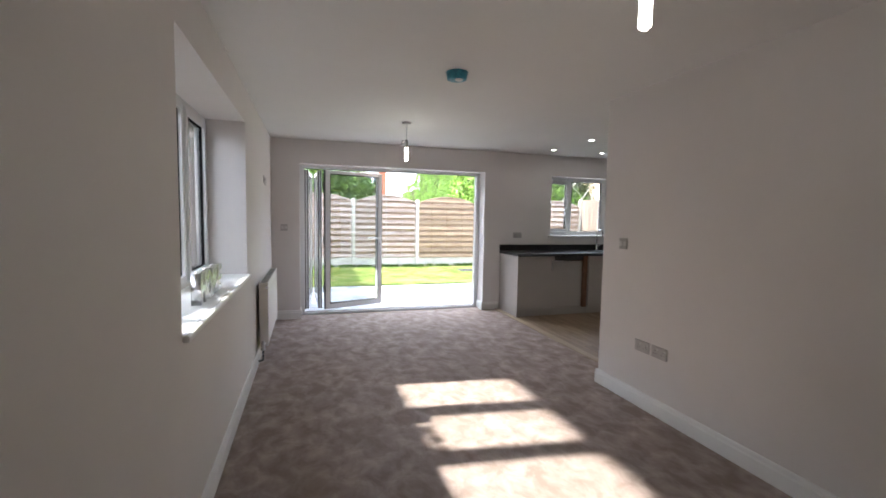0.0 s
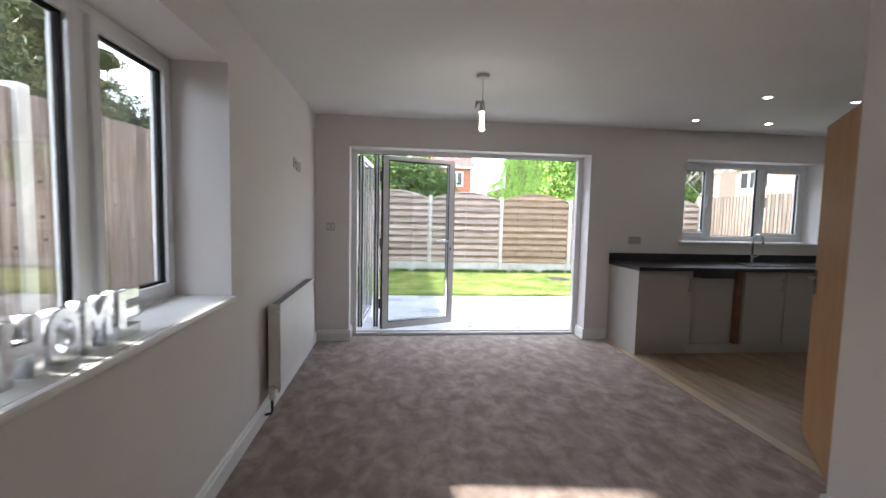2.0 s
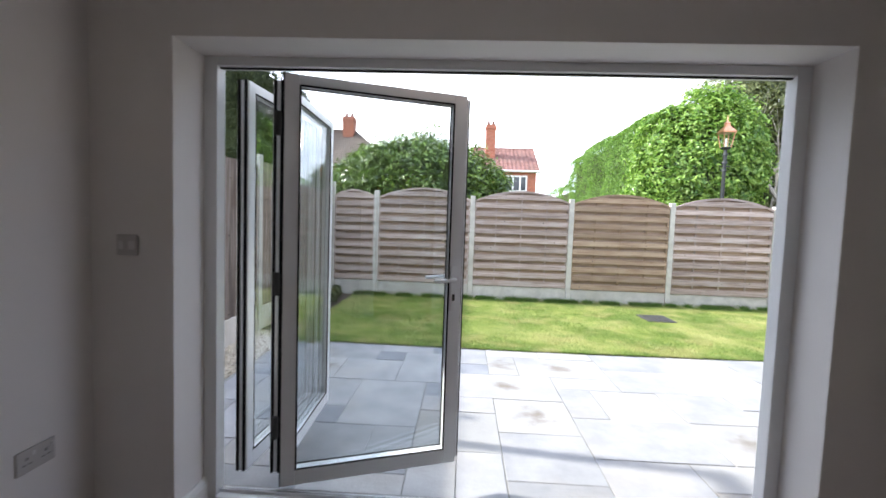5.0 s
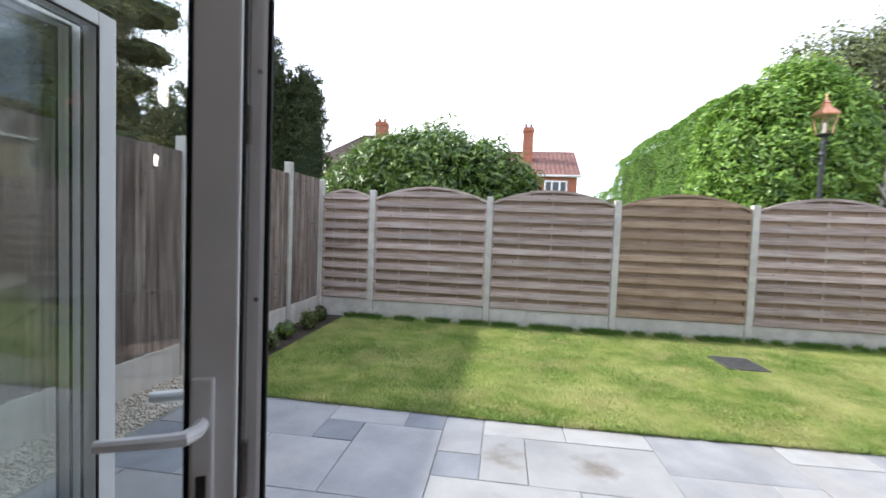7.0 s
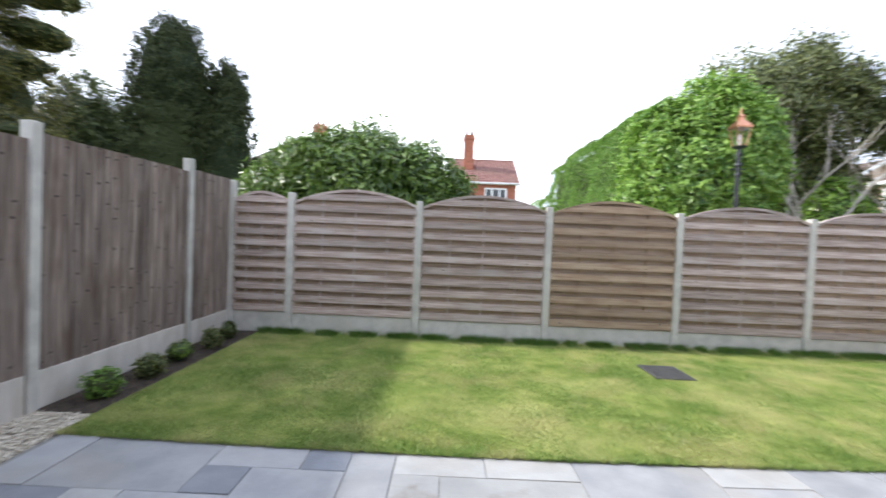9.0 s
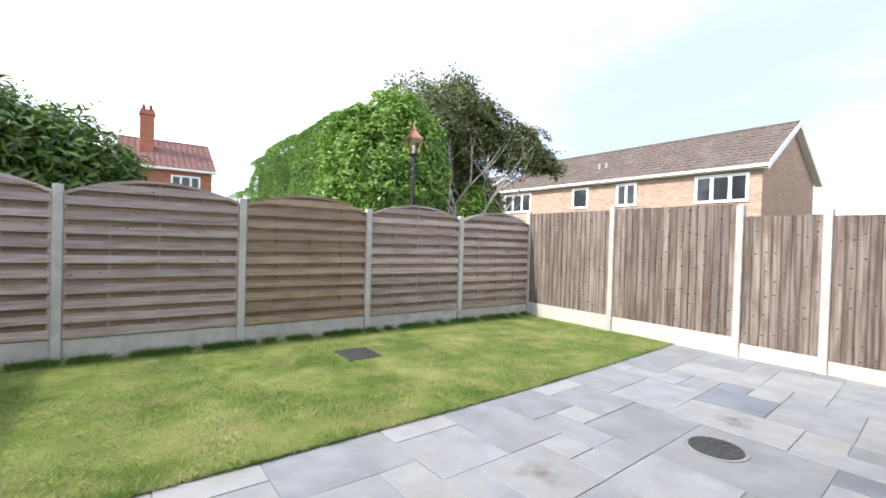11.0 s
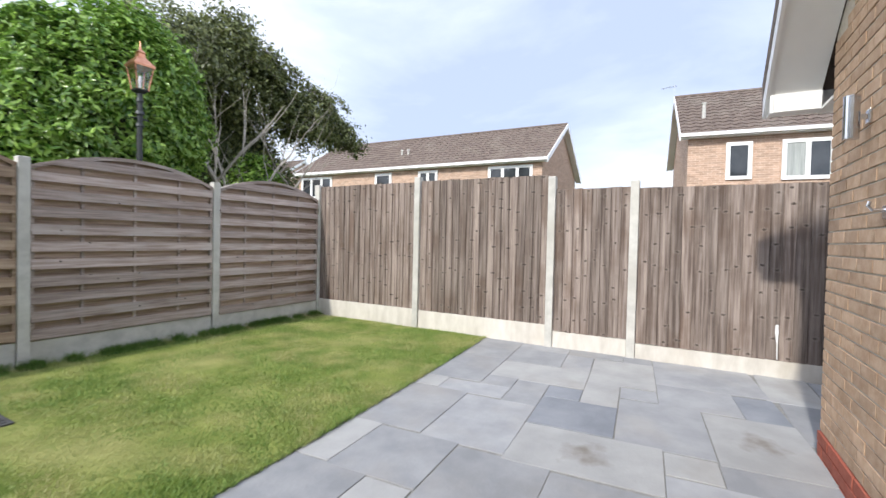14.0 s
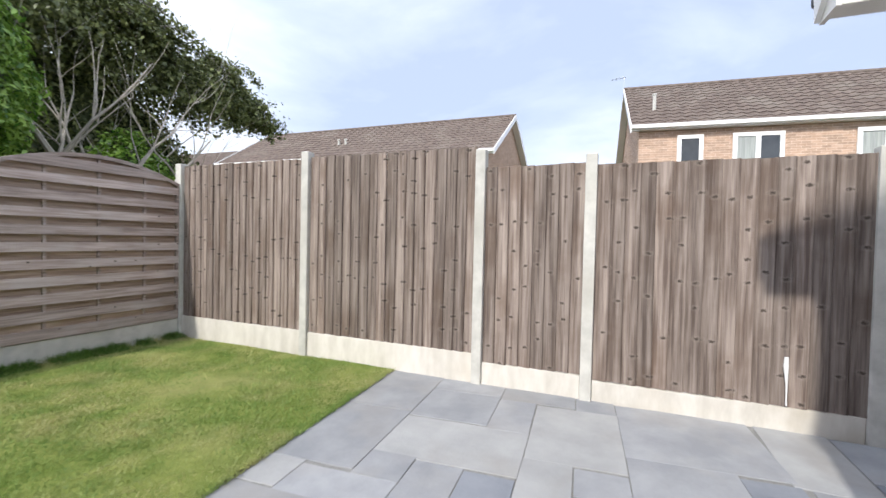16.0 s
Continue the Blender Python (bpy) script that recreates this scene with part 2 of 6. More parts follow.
LAUREL_L = leaf_mat("bright_laurel_leaf", (0.05, 0.14, 0.016), (0.36, 0.55, 0.11), 0.26, 0.38)
HEDGE = leaf_mat("clipped_hedge_leaf", (0.055, 0.14, 0.018), (0.21, 0.37, 0.055), 0.55, 0.3)
# CONIFER also colours the solid cores, where it stands for shade between leaves.
CONIFER = leaf_mat("dark_conifer_and_shade_core", (0.02, 0.033, 0.011), (0.068, 0.086, 0.027), 0.9, 0.12)
YEW = leaf_mat("dark_tree_leaf", (0.03, 0.05, 0.012), (0.10, 0.13, 0.03), 0.5, 0.25)
HAWTHORN = leaf_mat("dull_green_leaf", (0.045, 0.062, 0.02), (0.22, 0.25, 0.085), 0.5, 0.25)
BARK = mat("grey_bark", (0.16, 0.14, 0.12), (0.30, 0.27, 0.24), 0.9, scale=(12, 12, 3), bump=0.6)
DEADWOOD = mat("pale_bare_branch", (0.30, 0.27, 0.23), (0.42, 0.39, 0.34), 0.9, scale=(12, 12, 4), bump=0.4)
CEDAR = leaf_mat("golden_green_conifer_frond", (0.018, 0.026, 0.007), (0.27, 0.255, 0.055), 0.6, 0.2)
BRICK = mat("buff_brick", (0.41, 0.265, 0.165), (0.53, 0.375, 0.255), 0.9, scale=(14, 14, 14), bump=0.5, fine=160, spread=0.14, dist=0.006)
PLINTH = mat("red_plinth_brick", (0.30, 0.075, 0.045), (0.38, 0.11, 0.07), 0.85, scale=(14, 14, 14), bump=0.4, fine=160, spread=0.14, dist=0.006)
REDBRICK = mat("red_house_brick", (0.30, 0.09, 0.05), (0.38, 0.13, 0.075), 0.9, scale=(3, 3, 14), bump=0.3, fine=30)
BUFFWALL = mat("buff_house_brick", (0.36, 0.245, 0.175), (0.45, 0.325, 0.245), 0.9, scale=(4, 4, 13), bump=0.3, fine=30)
POINTING = mat("brick_pointing", (0.42, 0.38, 0.31), (0.52, 0.48, 0.41), 0.95, scale=(30, 30, 30), bump=0.4)
TILE = mat("brown_concrete_roof_tile", (0.085, 0.062, 0.051), (0.15, 0.115, 0.095), 0.9, scale=(5, 5, 5), bump=0.4, spread=0.12, patch=0.5, patch_col=(0.18, 0.155, 0.13), patch_scale=1.0)
REDTILE = mat("red_clay_roof_tile", (0.14, 0.064, 0.054), (0.205, 0.105, 0.088), 0.9, scale=(2, 2, 2), bump=0.4, spread=0.1, patch=0.5, patch_col=(0.14, 0.09, 0.07), patch_scale=0.6)
COPPER = mat("copper_lantern", (0.62, 0.27, 0.16), (0.72, 0.36, 0.23), 0.3, 1.0, scale=(20, 20, 20), bump=0.05)
IRON = mat("dark_iron", (0.035, 0.04, 0.04), (0.06, 0.065, 0.065), 0.5, 0.6, scale=(20, 20, 20), bump=0.1)
CASTIRON = mat("manhole_iron", (0.045, 0.045, 0.047), (0.09, 0.09, 0.09), 0.7, 0.3, scale=(40, 40, 40), bump=0.6, fine=90)
DARKPANE = mat("dark_far_pane", (0.02, 0.024, 0.028), (0.05, 0.055, 0.06), 0.05, scale=(0.7, 0.7, 0.7), bump=0.0)
CURTAIN = mat("pale_curtain", (0.25, 0.27, 0.26), (0.36, 0.38, 0.36), 0.9, scale=(14, 14, 1), bump=0.3)
PEBBLE = mat("pale_gravel_stone", (0.42, 0.37, 0.29), (0.68, 0.63, 0.54), 0.85, scale=(15, 15, 15), bump=0.2)

def add_knots(m, across, up, dens=0.5, wide=False):
    """Knots with a dark heart and a pale rim, scattered over fence boards."""
    nt = m.node_tree
    N, L = nt.nodes.new, nt.links.new
    p = nt.nodes["Principled BSDF"]
    src = p.inputs["Base Color"].links[0].from_socket
    geo, sep, com = N("ShaderNodeNewGeometry"), N("ShaderNodeSeparateXYZ"), N("ShaderNodeCombineXYZ")
    L(geo.outputs["Position"], sep.inputs[0])
    s = N("ShaderNodeMath")
    s.operation = "ADD"
    L(sep.outputs["X"], s.inputs[0])
    L(sep.outputs["Y"], s.inputs[1])
    for k, (o, f) in enumerate(((s.outputs[0], across), (sep.outputs["Z"], up))):
        q = N("ShaderNodeMath")
        q.operation = "MULTIPLY"
        q.inputs[1].default_value = f
        L(o, q.inputs[0])
        L(q.outputs[0], com.inputs[k])
    v = N("ShaderNodeTexVoronoi")
    v.voronoi_dimensions = "2D"
    v.inputs["Scale"].default_value = 1.0
    L(com.outputs[0], v.inputs["Vector"])
    gate = N("ShaderNodeMath")
    gate.operation = "LESS_THAN"
    gate.inputs[1].default_value = dens
    cs = N("ShaderNodeSeparateColor")
    L(v.outputs["Color"], cs.inputs[0])
    L(cs.outputs[0], gate.inputs[0])
    if wide:
        v.inputs["Randomness"].default_value = 0.62
    far = N("ShaderNodeVectorMath")
    far.operation = "SUBTRACT"
    L(com.outputs[0], far.inputs[0])
    L(v.outputs["Position"], far.inputs[1])
    ell = N("ShaderNodeVectorMath")
    ell.operation = "MULTIPLY"
    ell.inputs[1].default_value = (1 / across / 0.036, 1 / up / 0.018, 0) if wide else (1 / across / 0.016, 1 / up / 0.012, 0)
    L(far.outputs[0], ell.inputs[0])
    wob = N("ShaderNodeTexNoise")
    wob.inputs["Scale"].default_value = 70.0
    L(geo.outputs["Position"], wob.inputs["Vector"])
    ln = N("ShaderNodeVectorMath")
    ln.operation = "LENGTH"
    L(ell.outputs[0], ln.inputs[0])
    dd = N("ShaderNodeMath")
    dd.operation = "MULTIPLY_ADD"
    dd.inputs[1].default_value, dd.inputs[2].default_value = 1.6, -0.8
    L(wob.outputs["Fac"], dd.inputs[0])
    ds = N("ShaderNodeMath")
    ds.operation = "ADD"
    L(dd.outputs[0], ds.inputs[0])
    L(ln.outputs["Value"], ds.inputs[1])
    for lo, hi, colour, amount in ((0.5, 1.5, (0.40, 0.35, 0.31), 0.25), (0.3, 0.95, (0.045, 0.032, 0.024), 0.95)):
        r = N("ShaderNodeMapRange")
        r.inputs["From Min"].default_value, r.inputs["From Max"].default_value = lo, hi
        r.inputs["To Min"].default_value, r.inputs["To Max"].default_value = amount, 0.0
        L(ds.outputs[0], r.inputs["Value"])
        g = N("ShaderNodeMath")
        g.operation = "MULTIPLY"
        L(r.outputs["Result"], g.inputs[0])
        L(gate.outputs[0], g.inputs[1])
        mx = N("ShaderNodeMix")
        mx.data_type = "RGBA"
        L(g.outputs[0], mx.inputs["Factor"])
        L(src, mx.inputs["A"])
        mx.inputs["B"].default_value = (*colour, 1)
        src = mx.outputs["Result"]
    L(src, p.inputs["Base Color"])


def add_smudge(m, colour, amount=0.75):
    """A brown ring-like smudge near the middle of each slab, ragged at its rim."""
    nt = m.node_tree
    N, L = nt.nodes.new, nt.links.new
    p = nt.nodes["Principled BSDF"]
    src = p.inputs["Base Color"].links[0].from_socket
    tc, ln, nz, ad, r, mx = N("ShaderNodeTexCoord"), N("ShaderNodeVectorMath"), N("ShaderNodeTexNoise"), N("ShaderNodeMath"), N("ShaderNodeMapRange"), N("ShaderNodeMix")
    ln.operation = "LENGTH"
    nz.inputs["Scale"].default_value, nz.inputs["Detail"].default_value = 9.0, 6
    L(tc.outputs["Object"], ln.inputs[0])
    L(N("ShaderNodeNewGeometry").outputs["Position"], nz.inputs["Vector"])
    ad.operation = "MULTIPLY_ADD"
    ad.inputs[1].default_value = 0.42
    L(nz.outputs["Fac"], ad.inputs[0])
    L(ln.outputs["Value"], ad.inputs[2])
    r.inputs["From Min"].default_value, r.inputs["From Max"].default_value = 0.2, 0.38
    r.inputs["To Min"].default_value, r.inputs["To Max"].default_value = amount, 0.0
    L(ad.outputs[0], r.inputs["Value"])
    mx.data_type = "RGBA"
    L(r.outputs["Result"], mx.inputs["Factor"])
    L(src, mx.inputs["A"])
    mx.inputs["B"].default_value = (*colour, 1)
    L(mx.outputs["Result"], p.inputs["Base Color"])


def add_courses(m, mortar, depth=0.6):
    """Brick courses with pale joints on walls that stay far off."""
    nt = m.node_tree
    N, L = nt.nodes.new, nt.links.new
    p = nt.nodes["Principled BSDF"]
    src = p.inputs["Base Color"].links[0].from_socket
    geo, sep, com, s = N("ShaderNodeNewGeometry"), N("ShaderNodeSeparateXYZ"), N("ShaderNodeCombineXYZ"), N("ShaderNodeMath")
    s.operation = "ADD"
    L(geo.outputs["Position"], sep.inputs[0])
    L(sep.outputs["X"], s.inputs[0])
    L(sep.outputs["Y"], s.inputs[1])
    L(s.outputs[0], com.inputs[0])
    L(sep.outputs["Z"], com.inputs[1])
    t = N("ShaderNodeTexBrick")
    t.inputs["Scale"].default_value, t.inputs["Mortar Size"].default_value = 1.0, 0.007
    t.inputs["Brick Width"].default_value, t.inputs["Row Height"].default_value = 0.225, 0.075
    t.inputs["Color1"].default_value, t.inputs["Color2"].default_value, t.inputs["Mortar"].default_value = (0.8, 0.8, 0.8, 1), (1.15, 1.12, 1.1, 1), (*mortar, 1)
    L(com.outputs[0], t.inputs["Vector"])
    mx = N("ShaderNodeMix")
    mx.data_type, mx.blend_type = "RGBA", "MULTIPLY"
    mx.inputs["Factor"].default_value = 1.0
    L(src, mx.inputs["A"])
    L(t.outputs["Color"], mx.inputs["B"])
    L(mx.outputs["Result"], p.inputs["Base Color"])


add_smudge(SLAB_S, (0.11, 0.085, 0.06))
add_courses(BUFFWALL, (1.35, 1.45, 1.55))
add_courses(REDBRICK, (1.1, 1.8, 2.2))
add_knots(WOOD_V, 9.0, 4.6, 0.5, True)
add_knots(WOOD_H, 4.0, 8.5, 0.14)
add_knots(WOOD_G, 4.0, 8.5, 0.14)

# ---- building helpers ----


def box(bm, x0, x1, y0, y1, z0, z1, bevel=0.0):
    r = bmesh.ops.create_cube(bm, size=1.0, matrix=Matrix.Translation(((x0 + x1) / 2, (y0 + y1) / 2, (z0 + z1) / 2)) @ Matrix.Diagonal((abs(x1 - x0), abs(y1 - y0), abs(z1 - z0), 1)))
    if bevel:
        es = {e for v in r["verts"] for e in v.link_edges}
        bmesh.ops.bevel(bm, geom=list(es), offset=bevel, segments=2, profile=0.6, affect="EDGES", clamp_overlap=True)
    return bm


def cyl(bm, x, y, z0, z1, r0, r1=None, n=16, m=None):
    mt = Matrix.Translation((x, y, (z0 + z1) / 2))
    bmesh.ops.create_cone(bm, cap_ends=True, segments=n, radius1=r0, radius2=r0 if r1 is None else r1, depth=z1 - z0, matrix=(m @ mt) if m else mt)
    return bm


def tube(bm, pts, r, n=8):
    """A round bar along points; r may be one radius or one for each point."""
    rs = r if isinstance(r, (list, tuple)) else [r] * len(pts)
    ps = [Vector(p) for p in pts]
    rings = []
    for i, p in enumerate(ps):
        d = (ps[min(i + 1, len(ps) - 1)] - ps[max(i - 1, 0)]).normalized()
        a = d.orthogonal().normalized() if i == 0 else (rings_a - d * rings_a.dot(d)).normalized()
        rings_a = a
        b = d.cross(a)
        rings.append([bm.verts.new(p + (a * math.cos(k * 2 * math.pi / n) + b * math.sin(k * 2 * math.pi / n)) * rs[i]) for k in range(n)])
    for q, w in zip(rings, rings[1:]):
        for k in range(n):
            bm.faces.new((q[k], q[(k + 1) % n], w[(k + 1) % n], w[k]))
    bm.faces.new(rings[0][::-1])
    bm.faces.new(rings[-1])
    return bm


def mesh_of(name, bm, material, smooth=False):
    me = bpy.data.meshes.new(name)
    bmesh.ops.recalc_face_normals(bm, faces=bm.faces)
    bm.to_mesh(me)
    bm.free()
    me.materials.append(material)
    if smooth:
        me.shade_smooth()
    return me


def part(name, bm, material, parent=None, label="", smooth=False, m=None):
    ob = new(name, mesh_of(name, bm, material, smooth))
    ob.parent = parent
    if m is not None:
        ob.matrix_basis = m
    return tagged(ob, label)


def piece(name, me, parent, m):
    ob = new(name, me)
    ob.parent = parent
    ob.matrix_basis = m
    return ob


def thing(name, label, category, m=None, group="", kind=""):
    ob = new(name)
    ob.empty_display_size = 0.1
    if m is not None:
        ob.matrix_basis = m
    return tagged(ob, label, category, group, kind)


def structure(name, bm, material, label, category):
    return tagged(part(name, bm, material), label, category, kind="structure")


def B():
    return bmesh.new()


def sbox(*a, **k):
    return box(bmesh.new(), *a, **k)

# ---- the house: floors, walls, ceiling ----
GY = -0.14  # level of the paving
DX0, DX1, DZ = 0.354, 3.005, 2.085   # garden door opening
KX0, KX1, KZ0, KZ1 = 4.135, 5.87, 1.125, 2.08   # kitchen window opening
LY0, LY1, LZ0, LZ1 = -4.24, -2.35, 0.90, 2.13   # side window opening
OUT = 0.34  # outer face of the garden wall
PX = 2.88   # room face of the partition
PY = -2.99  # end of the partition
KR = 6.3    # far kitchen wall
BACK = -8.2



def holed_wall(u0, u1, z0, z1, t0, t1, holes, axis):
    """One connected wall with openings through it: u runs along the wall, t through it."""
    us = sorted({u0, u1, *[h[0] for h in holes], *[h[1] for h in holes]})
    zs = sorted({z0, z1, *[h[2] for h in holes], *[h[3] for h in holes]})
    bm = bmesh.new()
    vs = {}

    def vert(u, t, z):
        k = (u, t, z)
        if k not in vs:
            vs[k] = bm.verts.new((u, t, z) if axis == "x" else (t, u, z))
        return vs[k]

    def solid(i, j):
        if not (0 <= i < len(us) - 1 and 0 <= j < len(zs) - 1):
            return False
        cu, cz = (us[i] + us[i + 1]) / 2, (zs[j] + zs[j + 1]) / 2
        return not any(h[0] < cu < h[1] and h[2] < cz < h[3] for h in holes)
    for i in range(len(us) - 1):
        for j in range(len(zs) - 1):
            if not solid(i, j):
                continue
            a, d, e, f = us[i], us[i + 1], zs[j], zs[j + 1]
            bm.faces.new([vert(u, t0, z) for u, z in ((a, e), (d, e), (d, f), (a, f))])
            bm.faces.new([vert(u, t1, z) for u, z in ((a, f), (d, f), (d, e), (a, e))])
            for di, dj, p, q in ((-1, 0, (a, e), (a, f)), (1, 0, (d, e), (d, f)), (0, -1, (a, e), (d, e)), (0, 1, (a, f), (d, f))):
                if not solid(i + di, j + dj):
                    bm.faces.new((vert(p[0], t0, p[1]), vert(q[0], t0, q[1]), vert(q[0], t1, q[1]), vert(p[0], t1, p[1])))
    return bm


b = sbox(0.0, 3.22, BACK, 0.0, -0.12, 0.0)
box(b, DX0, DX1, 0.0, 0.2, -0.12, 0.0)
structure("floor_living", b, CARPET, "mottled taupe cut-pile carpet", "carpet")
kitchen_floor = structure("floor_kitchen", sbox(3.22, KR, PY, 0.0, -0.12, -0.012), MORTAR, "oak-look laminate plank floor", "floor")
structure("floor_trim", sbox(3.2, 3.29, PY, -0.02, 0.0, 0.008, bevel=0.003), STRIP, "pale oak threshold strip beside the carpet", "trim")
b = holed_wall(BACK, OUT, -0.12, 2.4, -0.36, 0.0, [(LY0, LY1, LZ0, LZ1)], "y")
structure("wall_left", b, WALL, "off-white painted plaster wall with a window opening", "wall")
b = holed_wall(0.0, KR, -0.12, 2.4, 0.0, OUT, [(DX0, DX1, -0.12, DZ), (KX0, KX1, KZ0, KZ1)], "x")
structure("wall_garden", b, WALL, "off-white painted plaster wall round the garden doors", "wall")
structure("wall_partition", sbox(PX, PX + 0.1, BACK, PY, -0.12, 2.4), WALL, "off-white painted partition wall", "wall")
structure("wall_kitchen_back", sbox(PX + 0.1, KR, PY - 0.1, PY, -0.12, 2.4), WALL, "off-white painted kitchen wall", "wall")
structure("wall_kitchen_end", sbox(KR, KR + 0.3, PY - 0.1, OUT, -0.12, 2.4), WALL, "off-white painted kitchen end wall", "wall")
structure("wall_back", sbox(-0.36, PX + 0.1, BACK - 0.1, BACK, -0.12, 2.4), WALL, "off-white painted end wall", "wall")
structure("ceiling", sbox(-0.36, KR + 0.3, BACK - 0.1, OUT, 2.4, 2.5), CEIL, "flat white painted ceiling", "ceiling")


def skirting(x0, x1, y0, y1, axis, side):
    """A moulded board, 0.12 high, 18 mm thick, with a stepped top."""
    bm = B()
    prof = [(0, 0), (0.018, 0), (0.018, 0.085), (0.013, 0.095), (0.011, 0.112), (0.006, 0.12), (0, 0.12)]
    ends = []
    for s in (0, 1):
        ring = []
        for d, z in prof:
            if axis == "y":
                ring.append(bm.verts.new((x0 + side * d, (y0, y1)[s], z)))
            else:
                ring.append(bm.verts.new(((x0, x1)[s], y0 + side * d, z)))
        ends.append(ring)
    k = len(prof)
    for i in range(k):
        bm.faces.new((ends[0][i], ends[0][(i + 1) % k], ends[1][(i + 1) % k], ends[1][i]))
    bm.faces.new(ends[0])
    bm.faces.new(ends[1][::-1])
    structure("baseboard", bm, GLOSS, "white gloss moulded skirting board", "skirting")


skirting(0.001, 0, BACK, 0.0, "y", 1)
skirting(0.019, DX0 + 0.019, -0.001, 0, "x", -1)
skirting(DX0 + 0.001, 0, 0.0, 0.215, "y", 1)
skirting(DX1 - 0.001, 0, 0.0, 0.215, "y", -1)
skirting(DX1 - 0.019, 3.262, -0.001, 0, "x", -1)
skirting(PX - 0.001, 0, BACK, PY - 0.0, "y", -1)
skirting(PX - 0.019, PX + 0.1, PY + 0.001, 0, "x", 1)

# ---- side window ----


def window_frame_bars(bm, x0, x1, y0, y1, z0, z1, w, axis):
    """Four mitred-looking bars of a rectangular frame; the frame lies across x (axis 'x') or along y (axis 'y')."""
    if axis == "x":
        box(bm, x0, x0 + w, y0, y1, z0, z1, bevel=0.004)
        box(bm, x1 - w, x1, y0, y1, z0, z1, bevel=0.004)
        box(bm, x0 + w, x1 - w, y0 + 0.001, y1 - 0.001, z0, z0 + w, bevel=0.004)
        box(bm, x0 + w, x1 - w, y0 + 0.001, y1 - 0.001, z1 - w, z1, bevel=0.004)
    else:
        box(bm, x0, x1, y0, y0 + w, z0, z1, bevel=0.004)
        box(bm, x0, x1, y1 - w, y1, z0, z1, bevel=0.004)
        box(bm, x0 + 0.001, x1 - 0.001, y0 + w, y1 - w, z0, z0 + w, bevel=0.004)
        box(bm, x0 + 0.001, x1 - 0.001, y0 + w, y1 - w, z1 - w, z1, bevel=0.004)


w1 = thing("window_1", "white plastic three-light side window", "window", kind="structure")
WX0, WX1 = -0.352, -0.282
b = B()
window_frame_bars(b, WX0, WX1, LY0, LY1, LZ0 + 0.03, LZ1, 0.036, "y")
part("window_frame", b, UPVC, w1)
span = (LY1 - LY0 - 0.072 + 0.065) / 3
for i in range(3):
    a = LY0 + 0.036 - 0.0325 + i * span
    y0, y1 = a + 0.0325, a + span - 0.0325
    if i:
        part("mullion", sbox(WX0 + 0.005, WX1 - 0.005, a - 0.0325, a + 0.0325, LZ0 + 0.066, LZ1 - 0.036, bevel=0.004), UPVC, w1)
    b = B()
    window_frame_bars(b, WX0 + 0.01, WX1 + 0.012, y0 + 0.002, y1 - 0.002, LZ0 + 0.067, LZ1 - 0.037, 0.045, "y")
    s = part("sash", b, UPVC, w1)
    b = B()
    window_frame_bars(b, WX0 + 0.03, WX1 - 0.006, y0 + 0.047, y1 - 0.047, LZ0 + 0.112, LZ1 - 0.082, 0.009, "y")
    part("gasket", b, GASKET, s)
    pane = part("pane", sbox(WX0 + 0.034, WX1 - 0.016, y0 + 0.055, y1 - 0.055, LZ0 + 0.12, LZ1 - 0.09), GLASS, w1)
    pane.visible_shadow = False
b = sbox(WX1, 0.0, LY0 + 0.001, LY1 - 0.001, LZ0, LZ0 + 0.03)
box(b, 0.0, 0.028, LY0 - 0.01, LY1 + 0.004, LZ0, LZ0 + 0.03, bevel=0.01)
part("window_sill", b, GLOSS, w1, "white painted window board")

# ---- kitchen window ----
w2 = thing("window_2", "white plastic three-light kitchen window", "window", kind="structure")
b = B()
window_frame_bars(b, KX0, KX1, 0.23, 0.3, KZ0 + 0.02, KZ1, 0.055, "x")
part("window_frame", b, UPVC, w2)
cuts = [KX0 + 0.055, 4.62, 5.26, KX1 - 0.055]
for i in range(3):
    x0, x1 = cuts[i] + (0.03 if i else 0), cuts[i + 1] - (0.03 if i < 2 else 0)
    if i:
        part("mullion", sbox(cuts[i] - 0.03, cuts[i] + 0.03, 0.235, 0.295, KZ0 + 0.075, KZ1 - 0.055, bevel=0.004), UPVC, w2)
    e = 0.004 if i == 1 else 0.042  # the middle light is fixed and has no sash
    s = w2
    if i != 1:
        b = B()
        window_frame_bars(b, x0 + 0.002, x1 - 0.002, 0.22, 0.287, KZ0 + 0.077, KZ1 - 0.057, 0.042, "x")
        s = part("sash", b, UPVC, w2)
    b = B()
    window_frame_bars(b, x0 + e, x1 - e, 0.24, 0.268, KZ0 + 0.075 + e, KZ1 - 0.055 - e, 0.007, "x")
    part("gasket", b, GASKET, s)
    pane = part("pane", sbox(x0 + e + 0.006, x1 - e - 0.006, 0.245, 0.265, KZ0 + 0.081 + e, KZ1 - 0.061 - e), GLASS, w2)
    pane.visible_shadow = False
    if i != 1:
        hx = x1 - 0.025 if i == 0 else x0 + 0.025
        b = sbox(hx - 0.012, hx + 0.012, 0.208, 0.22, 1.54, 1.62, bevel=0.004)
        box(b, hx - 0.01, hx + 0.01, 0.19, 0.208, 1.56, 1.68, bevel=0.004)
        part("handle", b, UPVC, s, "white window handle")
b = sbox(KX0 + 0.001, KX1 - 0.001, 0.0, 0.23, KZ0 - 0.005, KZ0 + 0.02)
box(b, KX0 - 0.04, KX1 + 0.04, -0.03, 0.0, KZ0 - 0.005, KZ0 + 0.02, bevel=0.008)
part("window_sill", b, GLOSS, w2, "white painted window board")

